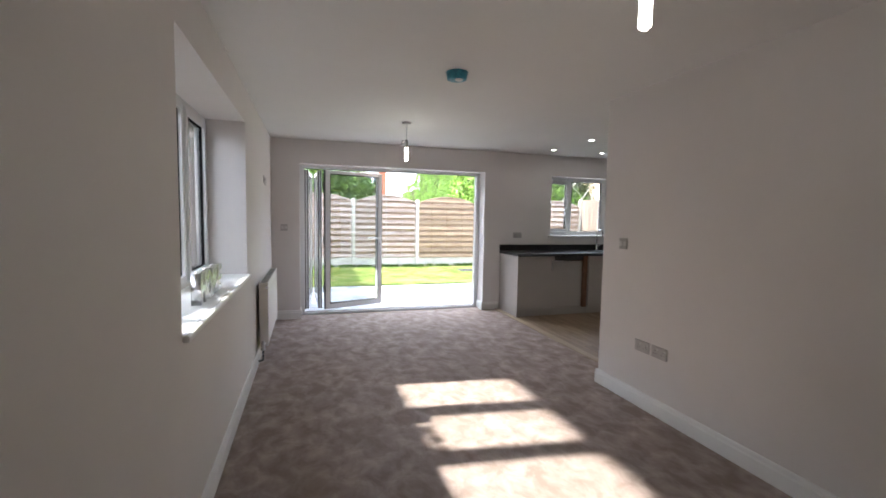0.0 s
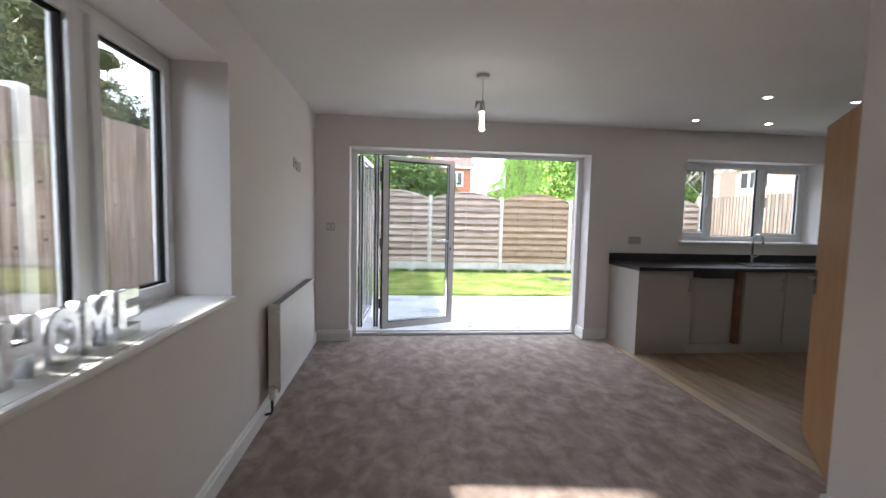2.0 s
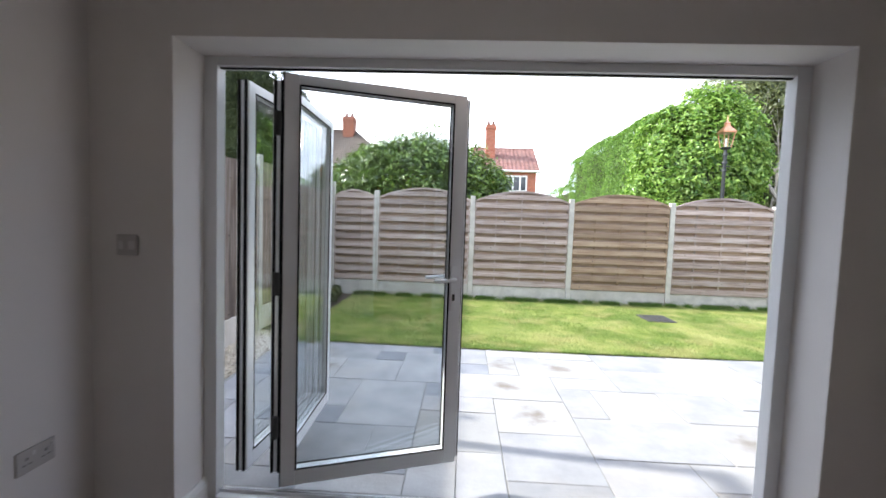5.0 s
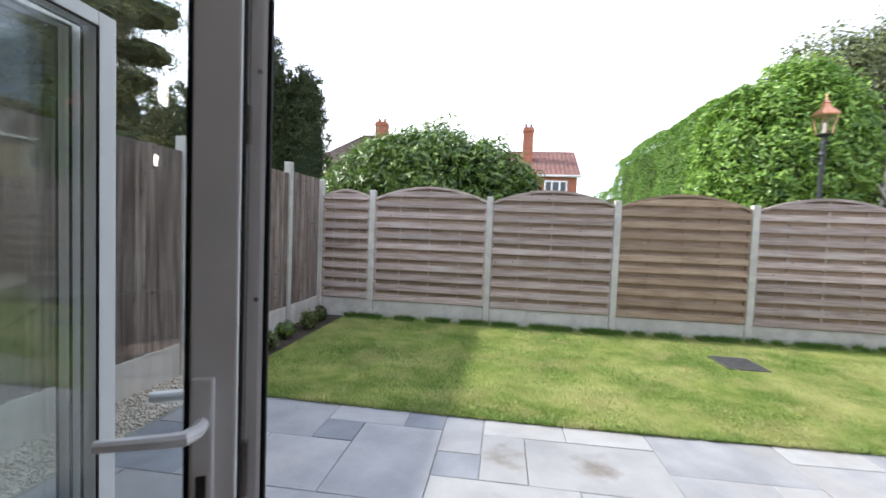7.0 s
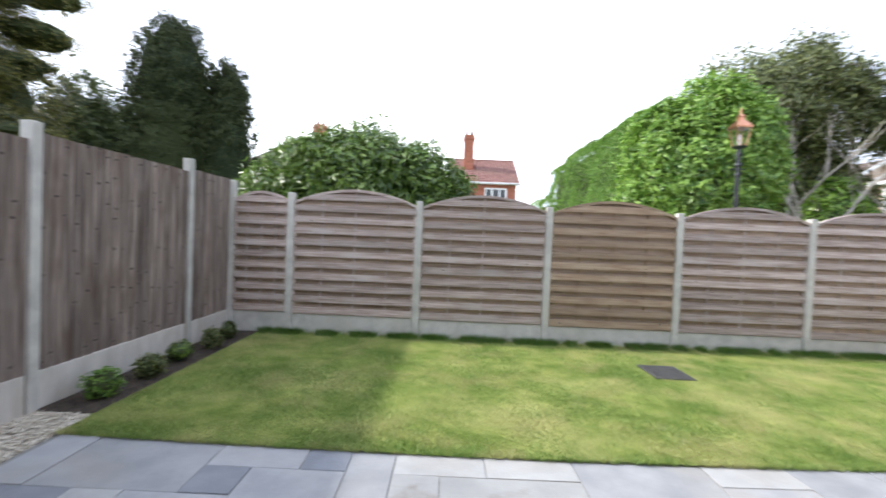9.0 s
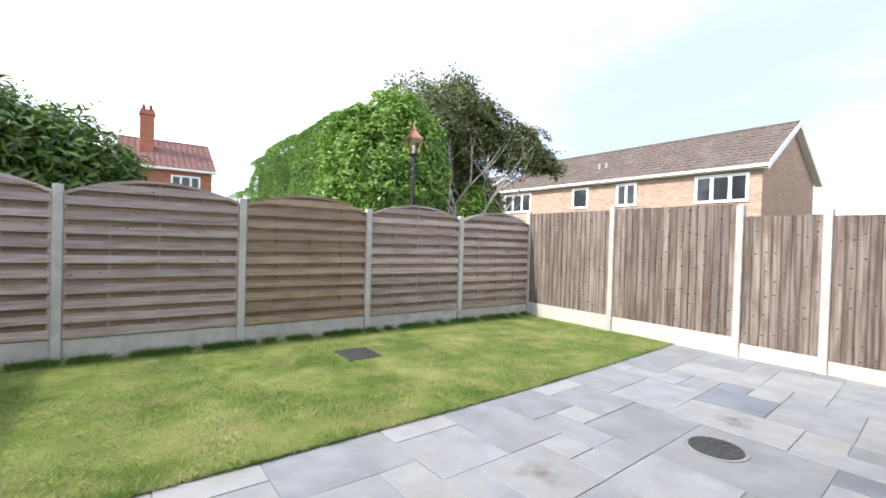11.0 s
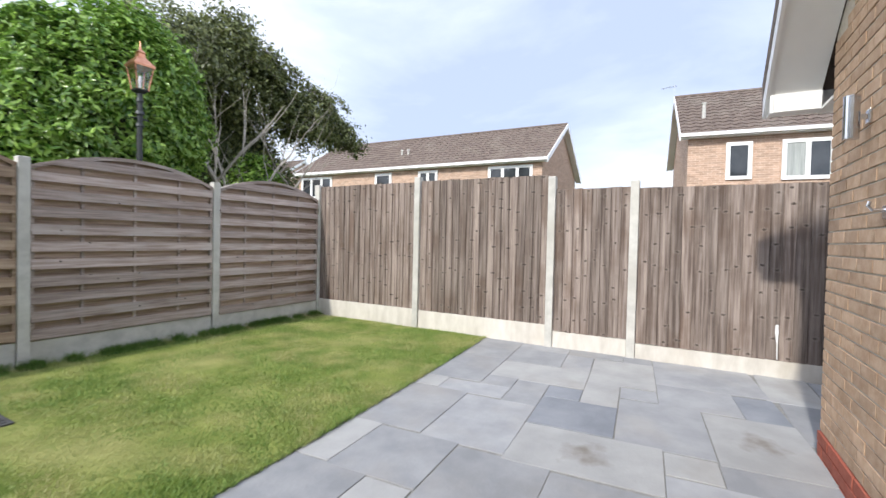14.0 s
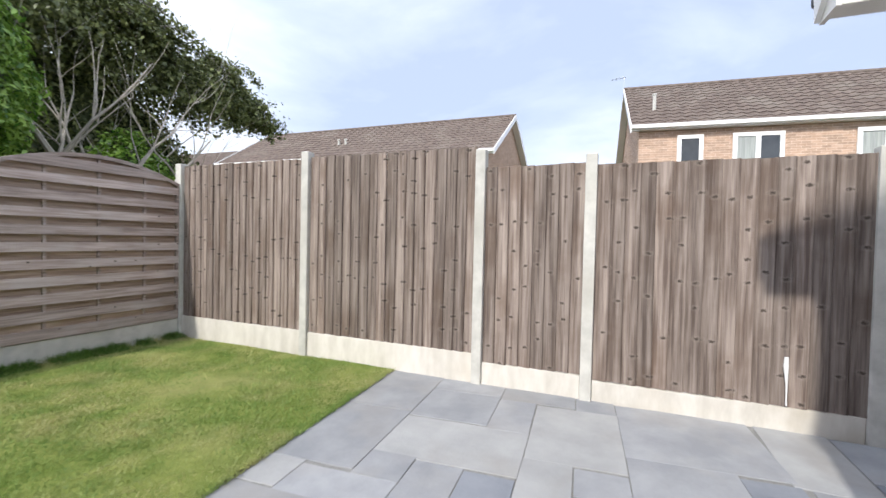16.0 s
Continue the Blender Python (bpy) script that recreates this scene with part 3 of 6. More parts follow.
# ---- folding garden doors ----
d1 = thing("door_1", "white aluminium three-leaf folding garden doors folded open", "folding door", kind="structure")
FY0, FY1 = 0.215, 0.285
b = sbox(DX0, DX0 + 0.06, FY0, FY1, 0.0, DZ, bevel=0.003)
part("jamb", b, UPVC, d1)
part("jamb", sbox(DX1 - 0.06, DX1, FY0, FY1, 0.0, DZ, bevel=0.003), UPVC, d1)
part("head", sbox(DX0 + 0.06, DX1 - 0.06, FY0, FY1, DZ - 0.04, DZ + 0.001, bevel=0.003), UPVC, d1)
b = sbox(DX0 + 0.06, DX1 - 0.06, FY0 - 0.01, FY1 + 0.01, 0.0, 0.03, bevel=0.003)
box(b, DX0 + 0.06, DX1 - 0.06, FY0 + 0.03, FY0 + 0.036, 0.03, 0.045)
part("threshold", b, UPVC, d1, "white aluminium threshold with a track")
part("threshold_seal", sbox(DX0 + 0.06, DX1 - 0.06, FY0 + 0.04, FY0 + 0.05, 0.03, 0.04), GASKET, d1)
part("head_seal", sbox(DX0 + 0.06, DX1 - 0.06, FY0 + 0.025, FY0 + 0.04, DZ - 0.045, DZ - 0.04), GASKET, d1)
LZB, LZT = 0.05, DZ - 0.045


def leaf(m, W, handle=False):
    """A glazed leaf; local x runs from its hinge edge, local y through its 60 mm thickness, the room face at y=0."""
    bm = B()
    s = 0.068
    for x0, x1 in ((0, s), (W - s, W)):
        box(bm, x0, x1, 0.0, 0.06, LZB, LZT, bevel=0.004)
    box(bm, s, W - s, 0.001, 0.059, LZB, LZB + s + 0.01, bevel=0.004)
    box(bm, s, W - s, 0.001, 0.059, LZT - s + 0.02, LZT, bevel=0.004)
    lf = part("leaf", bm, UPVC, d1, "", m=m)
    bm = B()
    for y0 in (-0.002, 0.054):
        window_frame_bars(bm, s - 0.002, W - s + 0.002, y0, y0 + 0.008, LZB + s + 0.008, LZT - s + 0.022, 0.009, "x")
    part("gasket", bm, GASKET, lf)
    pane = part("pane", sbox(s, W - s, 0.016, 0.044, LZB + s + 0.012, LZT - s + 0.018), DOORGLASS, lf)
    pane.visible_shadow = False
    bm = sbox(W - 0.0005, W + 0.002 if handle else W + 0.006, 0.0095 if handle else 0.008, 0.02, LZB, LZT)
    if not handle:
        box(bm, W - 0.0005, W + 0.006, 0.04, 0.052, LZB, LZT)
    box(bm, -0.006, 0.0005, 0.006, 0.02, LZB, LZT)
    box(bm, -0.006, 0.0005, 0.04, 0.054, LZB, LZT)
    part("edge_seal", bm, GASKET, lf)
    if handle:
        bm = sbox(W + 0.0005, W + 0.004, 0.022, 0.038, LZB + 0.1, LZT - 0.1)
        box(bm, W + 0.004, W + 0.012, 0.024, 0.036, 0.93, 1.02)
        box(bm, W + 0.004, W + 0.009, 0.024, 0.036, 1.5, 1.56)
        part("lock_strip", bm, STEEL, lf, "steel lock strip")
        bm = sbox(W + 0.0005, W + 0.003, 0.009, 0.0215, LZB + 0.02, LZT - 0.02)
        box(bm, W + 0.0005, W + 0.003, 0.0385, 0.0475, LZB + 0.02, LZT - 0.02)
        part("edge_rebate", bm, GASKET, lf, "black edge rebate")
        bm = sbox(W - 0.002, W + 0.029, 0.048, 0.065, LZB + 0.003, LZT - 0.003, bevel=0.008)
        box(bm, W - 0.002, W + 0.007, 0.0475, 0.0505, LZB + 0.004, LZT - 0.004)
        part("closing_lip", bm, UPVC, lf, "white overlapping edge of the leaf")
        part("edge_gasket", sbox(W + 0.0265, W + 0.0345, 0.05, 0.069, LZB + 0.005, LZT - 0.005, bevel=0.002), GASKET, lf)
        for z in (1.25, 1.62):
            bm = B()
            bmesh.ops.create_cone(bm, cap_ends=True, segments=12, radius1=0.0045, radius2=0.003, depth=0.003, matrix=pose(W + 0.017, 0.0465, z, 90, 0, 0))
            part("screw", bm, STEEL, lf)
        for sgn, y0 in ((-1, 0.0), (1, 0.065)):
            bm = B()
            box(bm, W - 0.062, W - 0.03, min(y0, y0 + sgn * 0.012), max(y0, y0 + sgn * 0.012), 0.9, 1.14, bevel=0.004)
            yy = y0 + sgn * 0.055
            tube(bm, [(W - 0.046, y0, 1.07), (W - 0.046, y0 + sgn * 0.035, 1.07), (W - 0.055, yy, 1.07), (W - 0.08, yy + sgn * 0.003, 1.069), (W - 0.165, yy, 1.066)], [0.011, 0.011, 0.011, 0.0105, 0.009], 10)
            part("handle", bm, UPVC, lf, "white lever handle on a long plate", smooth=False)
            part("keyhole", sbox(W - 0.053, W - 0.039, min(y0 + sgn * 0.012, y0 + sgn * 0.0145), max(y0 + sgn * 0.012, y0 + sgn * 0.0145), 0.955, 0.99), DARKPLASTIC, lf)
    return lf


def leaf_pose(x, y, x2, y2):
    return pose(x, y, 0, 0, 0, math.degrees(math.atan2(y2 - y, x2 - x)))


leaf(leaf_pose(0.70, 0.275, 1.548, 0.598), 0.907, handle=True)
leaf(leaf_pose(0.652, 0.40, 0.613, 1.34), 0.93)
leaf(leaf_pose(0.47, 0.395, 0.525, 1.33), 0.93)
for z in (0.3, 1.0, 1.75):
    b = B()
    cyl(b, 0.675, 0.262, z, z + 0.11, 0.013, n=12)
    box(b, 0.66, 0.69, 0.262, 0.272, z + 0.005, z + 0.105)
    part("hinge", b, DARKPLASTIC, d1, "black leaf hinge")

# ---- letters on the window board ----


def letter(ch, y):
    cu = bpy.data.curves.new("letter", "FONT")
    cu.body, cu.size, cu.extrude, cu.bevel_depth, cu.bevel_resolution = ch, 0.225, 0.022, 0.003, 1
    cu.offset = 0.006
    cu.align_x = "LEFT"
    tmp = new("tmp", cu)
    me = bpy.data.meshes.new_from_object(tmp.evaluated_get(bpy.context.evaluated_depsgraph_get()))
    bpy.data.objects.remove(tmp)
    xs = [v.co.x for v in me.vertices]
    zs = [v.co.y for v in me.vertices]
    sx, sz = 0.125 / (max(xs) - min(xs)), 0.165 / (max(zs) - min(zs))
    me.transform(Matrix.Diagonal((sx, sz, 1, 1)) @ Matrix.Translation((-min(xs), -min(zs), 0)))
    me.materials.clear()
    me.materials.append(SILVER)
    ob = new("letter", me)
    ob.matrix_basis = Matrix.Translation((-0.085, y, LZ0 + 0.03)) @ Matrix(((0, 0, 1, 0), (1, 0, 0, 0), (0, 1, 0, 0), (0, 0, 0, 1)))
    return tagged(ob, "silver metal letter %s standing on the window board" % ch, "letter", "decorative word on the sill")


for ch, y in zip("HOME", (-3.63, -3.49, -3.35, -3.19)):
    letter(ch, y)

# ---- radiator ----
RY0, RY1, RZ0, RZ1 = -1.80, -0.64, 0.17, 0.77
rad = thing("radiator", "white double-panel steel radiator on the wall", "radiator", pose(0, RY0, RZ0))
H, W = RZ1 - RZ0, RY1 - RY0
b = B()
n, prev = 34, None
cols = [(0.0, 0.0)] + [(0.03 + (W - 0.06) * (k / n), o) for k in range(n) for o in (0.0, 0.0022)] + [(W, 0.0)]
cols = [(y + (0.35 * (W - 0.06) / n if i % 2 == 0 and i else 0.0), o) for i, (y, o) in enumerate(cols)]
cols.sort()
for y, o in cols:
    ring = [b.verts.new(p) for p in ((0.086, y, 0.0), (0.1, y, 0.0), (0.104, y, 0.012), (0.104, y, 0.045), (0.104 + o, y, 0.06), (0.104 + o, y, H - 0.075), (0.104, y, H - 0.06), (0.104, y, H - 0.024), (0.1, y, H - 0.012), (0.086, y, H - 0.012))]
    if prev:
        for k in range(10):
            b.faces.new((prev[k], prev[(k + 1) % 10], ring[(k + 1) % 10], ring[k]))
    else:
        b.faces.new(ring)
    prev = ring
b.faces.new(prev[::-1])
part("front_panel", b, RADIATOR, rad, "ribbed white front panel")
part("rear_panel", sbox(0.03, 0.045, 0, W, 0.0, H - 0.012, bevel=0.005), RADIATOR, rad)
part("side_cover", sbox(0.028, 0.107, -0.004, 0.002, 0.03, H, bevel=0.002), RADIATOR, rad)
part("side_cover", sbox(0.028, 0.107, W - 0.002, W + 0.004, 0.03, H, bevel=0.002), RADIATOR, rad)
b = sbox(0.028, 0.036, 0, W, H - 0.012, H, bevel=0.002)
box(b, 0.098, 0.107, 0, W, H - 0.012, H, bevel=0.002)
part("top_rim", b, RADIATOR, rad)
b = B()
for i in range(60):
    y = 0.01 + (W - 0.02) * (i + 0.5) / 60
    box(b, 0.036, 0.098, y - 0.0045, y + 0.0045, H - 0.01, H - 0.004)
part("top_grille", b, GRILLE, rad)
for yy in (0.006, W - 0.012):
    b = B()
    bmesh.ops.create_cone(b, cap_ends=True, segments=14, radius1=0.014, radius2=0.014, depth=0.012, matrix=pose(0.094, yy - 0.008, H - 0.045, 90))
    part("plug", b, STEEL, rad, "chrome blanking plug")
b = B()
tube(b, [(0.06, 0.02, 0.02), (0.06, -0.03, 0.02), (0.06, -0.035, -0.02), (0.06, -0.035, -0.1), (0.06, -0.05, -0.12), (0.02, -0.06, -0.125)], 0.009, 8)
part("pipe", b, IRON, rad, "dark valve pipe")
b = B()
cyl(b, 0.06, -0.035, -0.03, 0.06, 0.02, 0.016, 14)
part("valve", b, PLASTIC, rad, "white valve head")
b = B()
tube(b, [(0.06, W - 0.02, 0.02), (0.06, W + 0.02, 0.02), (0.06, W + 0.025, -0.03), (0.03, W + 0.03, -0.06)], 0.009, 8)
part("pipe", b, STEEL, rad)
for yy in (0.2, W - 0.2):
    part("bracket", sbox(0.0, 0.03, yy, yy + 0.04, 0.1, H - 0.08), STEEL, rad)

# ---- switches and sockets ----


def plate(name, label, m, w=0.086, h=0.086, kind="rocker", n=1):
    """A faceplate lying in local x-z, facing local -y."""
    t = thing(name, label, name.replace("_", " "), m)
    part("faceplate", sbox(-w / 2, w / 2, -0.009, -0.001, -h / 2, h / 2, bevel=0.003), PLATE, t)
    for i in range(n):
        cx = (i - (n - 1) / 2) * (w / n)
        if kind == "rocker":
            part("rocker", sbox(cx - 0.012, cx + 0.012, -0.0135, -0.009, -0.018, 0.018, bevel=0.002), PLASTIC, t)
        elif kind == "socket":
            bm = sbox(cx - 0.003, cx + 0.003, -0.0095, -0.009, 0.004, 0.014)
            for s in (-1, 1):
                box(bm, cx + s * 0.011 - 0.004, cx + s * 0.011 + 0.004, -0.0095, -0.009, -0.014, -0.009)
            part("pin_hole", bm, DARKPLASTIC, t)
            part("rocker", sbox(cx + 0.018, cx + 0.028, -0.013, -0.009, 0.014, 0.03, bevel=0.002), PLASTIC, t)
        else:
            bm = B()
            bmesh.ops.create_cone(bm, cap_ends=True, segments=14, radius1=0.008, radius2=0.006, depth=0.006, matrix=pose(cx, -0.012, 0, 90))
            part("aerial_port", bm, DARKPLASTIC, t)
    return t


plate("light_switch", "white plastic light switch on the garden wall", pose(0.16, 0, 1.235), n=2)
plate("wall_socket", "white plastic double wall socket over the worktop", pose(3.56, 0, 1.145), w=0.146, kind="socket", n=2)
plate("aerial_plate", "white plastic television aerial plate high on the wall", pose(0, -0.93, 1.79, 0, 0, 90), kind="port")
plate("wall_socket", "white plastic double socket high on the wall", pose(0, -0.80, 1.775, 0, 0, 90), w=0.146, kind="socket", n=2)
plate("wall_socket", "white plastic double socket low on the wall", pose(0, -0.26, 0.46, 0, 0, 90), w=0.146, kind="socket", n=2)
plate("light_switch", "white plastic light switch on the partition", pose(PX, -3.24, 1.225, 0, 0, -90), n=2)
plate("wall_socket", "white plastic double socket low on the partition", pose(PX, -3.50, 0.465, 0, 0, -90), w=0.146, kind="socket", n=2)
plate("wall_socket", "white plastic double socket low on the partition", pose(PX, -3.67, 0.465, 0, 0, -90), w=0.146, kind="socket", n=2)

# ---- ceiling fittings ----


def pendant(x, y):
    t = thing("pendant_light", "bare lit stick bulb on a white ceiling pendant", "pendant light", pose(x, y, 2.4), "pendants in the living room")
    bm = cyl(B(), 0, 0, -0.022, 0.0, 0.042, 0.05, 24)
    part("ceiling_rose", bm, PLASTIC, t, smooth=False)
    part("flex", tube(B(), [(0, 0, -0.02), (0.002, 0, -0.1), (0, 0, -0.19)], 0.0032, 8), PLASTIC, t)
    bm = cyl(B(), 0, 0, -0.255, -0.185, 0.021, 0.015, 20)
    cyl(bm, 0, 0, -0.265, -0.25, 0.024, None, 20)
    box(bm, -0.05, -0.02, -0.006, 0.006, -0.2, -0.185)
    part("lamp_holder", bm, PLASTIC, t)
    part("paper_tag", tube(B(), [(-0.02, 0, -0.19), (-0.045, 0.0, -0.205), (-0.05, 0.004, -0.235)], [0.006, 0.008, 0.004], 6), GRILLE, t)
    bm = cyl(B(), 0, 0, -0.4, -0.268, 0.017, None, 20)
    bmesh.ops.bevel(bm, geom=[e for e in bm.edges if all(v.co.z < -0.39 for v in e.verts)], offset=0.008, segments=2, affect="EDGES")
    part("bulb", bm, BULB, t, "lit stick bulb", smooth=False)


pendant(1.47, -1.53)
pendant(1.47, -5.0)

det = thing("smoke_alarm", "ceiling smoke alarm in a blue plastic dust cover", "smoke alarm", pose(1.45, -3.24, 2.4))
b = cyl(B(), 0, 0, -0.045, 0, 0.055, 0.062, 24)
part("alarm_body", b, PLASTIC, det)
b = B()
bmesh.ops.create_cone(b, cap_ends=True, segments=28, radius1=0.062, radius2=0.072, depth=0.048, matrix=Matrix.Translation((0, 0, -0.026)))
bmesh.ops.subdivide_edges(b, edges=b.edges, cuts=2)
for v in b.verts:
    k = noise.noise(v.co * 40) * 0.006
    v.co.x, v.co.y = v.co.x * (1.06 + k * 6), v.co.y * (1.06 + k * 6)
part("dust_cover", b, BLUECOVER, det, "crinkled blue dust cover", smooth=True)
b = cyl(B(), 0.012, -0.01, -0.058, -0.049, 0.022, 0.03, 16)
part("cover_tab", b, PLASTIC, det)


def downlight(x, y):
    t = thing("downlight", "small lit recessed ceiling downlight", "downlight", pose(x, y, 2.4), "kitchen downlights")
    bm = B()
    n = 24
    rings = [[bm.verts.new((r * math.cos(k * 2 * math.pi / n), r * math.sin(k * 2 * math.pi / n), z)) for k in range(n)] for r, z in ((0.043, -0.001), (0.041, -0.006), (0.031, -0.006), (0.028, -0.001))]
    for q, w in zip(rings, rings[1:]):
        for k in range(n):
            bm.faces.new((q[k], q[(k + 1) % n], w[(k + 1) % n], w[k]))
    part("bezel", bm, STEEL, t)
    part("lens", cyl(B(), 0, 0, -0.003, -0.001, 0.028, None, 20), SPOT, t)


for x in (3.86, 4.66, 5.46):
    for y in (-0.5, -1.375, -2.25):
        downlight(x, y)

# ---- oak door standing open ----
od = thing("oak_door", "oak veneered internal door standing open", "door", pose(3.07, -2.9, 0.008, 0, 0, math.degrees(math.atan2(0.70, 0.50))))
part("door_leaf", sbox(0, 0.838, -0.0175, 0.0175, 0, 1.98, bevel=0.002), OAK, od)
for s in (-1, 1):
    b = B()
    box(b, 0.755, 0.81, s * 0.0175, s * 0.0225, 0.93, 1.08, bevel=0.002)
    tube(b, [(0.782, s * 0.02, 1.03), (0.782, s * 0.062, 1.03), (0.76, s * 0.068, 1.03), (0.67, s * 0.066, 1.03)], [0.009, 0.009, 0.0095, 0.008], 10)
    part("handle", b, STEEL, od, "chrome lever handle")
for z in (0.2, 1.0, 1.75):
    part("hinge", cyl(B(), -0.004, 0.0185, z, z + 0.075, 0.006, n=10), STEEL, od)
part("latch_plate", sbox(0.838, 0.8395, -0.012, 0.012, 0.97, 1.06), STEEL, od)

# ---- kitchen ----


def base_unit(x0, x1, label, open_front=False):
    t = thing("base_cabinet", label, "cabinet", pose(x0, 0, 0), "kitchen base cabinets")
    w = x1 - x0
    bm = sbox(0.0, 0.018, -0.57, -0.02, 0.1, 0.87)
    box(bm, w - 0.018, w, -0.57, -0.02, 0.1, 0.87)
    box(bm, 0.018, w - 0.018, -0.57, -0.02, 0.1, 0.118)
    box(bm, 0.018, w - 0.018, -0.03, -0.02, 0.118, 0.87)
    part("carcass", bm, CARCASS if open_front else UNIT, t)
    part("plinth", sbox(0.0, w, -0.55, -0.535, 0.0, 0.1), UNIT, t)
    if not open_front:
        d = part("door", sbox(0.002, w - 0.002, -0.592, -0.572, 0.105, 0.865, bevel=0.002), UNIT, t)
        bm = sbox(w - 0.06, w - 0.045, -0.62, -0.612, 0.66, 0.80, bevel=0.003)
        box(bm, w - 0.058, w - 0.047, -0.612, -0.592, 0.67, 0.68)
        box(bm, w - 0.058, w - 0.047, -0.612, -0.592, 0.78, 0.79)
        part("handle", bm, STEEL, d, "steel bar handle")
    return t


tagged(part("end_panel", sbox(3.28, 3.3, -0.61, -0.001, 0.0, 0.87, bevel=0.002), UNIT), "matt grey cabinet end panel beside the doorway", "panel")
base_unit(3.301, 3.88, "matt grey kitchen base cabinet with a plain door")
base_unit(4.46, 4.92, "matt grey kitchen sink cabinet with a plain door")
base_unit(4.925, 5.4, "matt grey kitchen sink cabinet with a plain door")
base_unit(5.405, 6.0, "matt grey kitchen base cabinet with a plain door")
gap = thing("appliance_space", "empty appliance space with a bare board and stray wood", "appliance space", pose(3.885, 0, 0))
part("side_board", sbox(0.505, 0.56, -0.575, -0.02, 0.101, 0.87), CARCASS, gap, "reddish brown bare side board")
part("back_board", sbox(0.0, 0.504, -0.52, -0.5, 0.101, 0.785), UNIT, gap)
part("kick_board", sbox(0.0, 0.57, -0.55, -0.535, 0.0, 0.1), UNIT, gap)
part("rail", sbox(0.0, 0.5, -0.56, -0.3, 0.80, 0.87), DARKPLASTIC, gap)
b = sbox(3.265, KR - 0.002, -0.647, -0.001, 0.872, 0.91, bevel=0.004)
tagged(part("worktop", b, WORKTOP), "black speckled laminate worktop on the cabinets", "worktop")
tagged(part("upstand", sbox(3.265, KR - 0.002, -0.021, -0.001, 0.911, 1.0, bevel=0.003), WORKTOP), "black upstand behind the worktop", "upstand")
sk = thing("sink", "stainless steel sink with a drainer set in the worktop", "sink", pose(4.6, 0, 0.911))
b = sbox(0.0, 0.95, -0.55, -0.08, 0.0, 0.004, bevel=0.001)
for i in range(7):
    box(b, 0.55, 0.9, -0.5 + i * 0.055, -0.488 + i * 0.055, 0.004, 0.008)
part("drainer", b, STEEL, sk)
# The bowl is not hollow: a thin dark sheet carries its shade as colour.
b = B()
window_frame_bars(b, 0.06, 0.48, -0.5, -0.47, 0.004, 0.01, 0.004, "x")
box(b, 0.08, 0.46, -0.48, -0.15, 0.0045, 0.0055)
part("bowl", b, IRON, sk, "flat dark sheet drawn as the shaded steel bowl")
tp = thing("kitchen_tap", "tall chrome swan-neck kitchen tap behind the sink", "tap", pose(4.93, -0.11, 0.915))
b = cyl(B(), 0, 0, 0, 0.09, 0.023, 0.02, 16)
part("tap_body", b, STEEL, tp)
arc = [(0, 0, 0.08), (0, 0, 0.26)] + [(0, -0.07 + 0.07 * math.cos(a), 0.26 + 0.07 * math.sin(a)) for a in np.linspace(0.3, math.pi, 7)] + [(0, -0.142, 0.22)]
part("spout", tube(B(), arc, 0.011, 10), STEEL, tp, smooth=True)
part("lever", tube(B(), [(0.02, 0, 0.06), (0.05, 0, 0.07), (0.085, 0, 0.09)], [0.01, 0.007, 0.006], 8), STEEL, tp)

# ---- own house seen from the garden ----
# EX0 is the unseen left eave, placed to trim the sun patches indoors.
EX0, EX1, EAVE, SLOPE = -0.71, 7.92, 2.29, math.tan(radians(41))
RIDGE_X = (EX0 + EX1) / 2
BRICK_Y = 0.65  # face of the brick pier beside the kitchen
HX = 7.5        # outer corner of the house


def roof_z(x):
    return EAVE + SLOPE * (min(x - EX0, EX1 - x))


def prism_y(pts, y0, y1, bm=None):
    """A solid whose outline in x-z runs between two values of y."""
    bm = bm or bmesh.new()
    a = [bm.verts.new((x, y0, z)) for x, z in pts]
    c = [bm.verts.new((x, y1, z)) for x, z in pts]
    bm.faces.new(a)
    bm.faces.new(c[::-1])
    for i in range(len(pts)):
        j = (i + 1) % len(pts)
        bm.faces.new((a[i], c[i], c[j], a[j]))
    return bm


b = holed_wall(-0.372, 6.24, GY - 0.1, 2.4, OUT, OUT + 0.012, [(DX0, DX1, GY - 0.1, DZ), (KX0, KX1, KZ0, KZ1)], "x")
structure("door_step", sbox(DX0, DX1, 0.2, OUT + 0.012, GY - 0.1, -0.002), MORTAR, "grey sill under the garden doors", "step")
structure("wall_outside", b, BUFFWALL, "buff brick outer face of the garden wall", "wall")
b = prism_y([(-0.3, 2.5), (6.24, 2.5), (6.24, roof_z(6.24) - 0.1), (RIDGE_X, roof_z(RIDGE_X) - 0.1), (-0.3, 2.51)], 0.04, OUT + 0.012)
structure("wall_gable", b, BUFFWALL, "buff brick gable over the garden doors", "wall")
pier = structure("wall_pier", prism_y([(6.25, GY - 0.1), (HX - 0.006, GY - 0.1), (HX - 0.006, roof_z(HX) - 0.12), (6.25, roof_z(6.25) - 0.12)], OUT + 0.013, BRICK_Y - 0.006), POINTING, "buff brick house wall with pale joints and a red plinth", "wall")
structure("wall_side", sbox(KR + 0.31, HX - 0.006, BACK - 0.1, OUT + 0.012, GY - 0.1, 2.4), BUFFWALL, "buff brick side wall of the house", "wall")
structure("wall_far_side", sbox(-0.372, -0.36, BACK, LY0, GY - 0.1, 2.4), BUFFWALL, "buff brick side wall of the house", "wall")

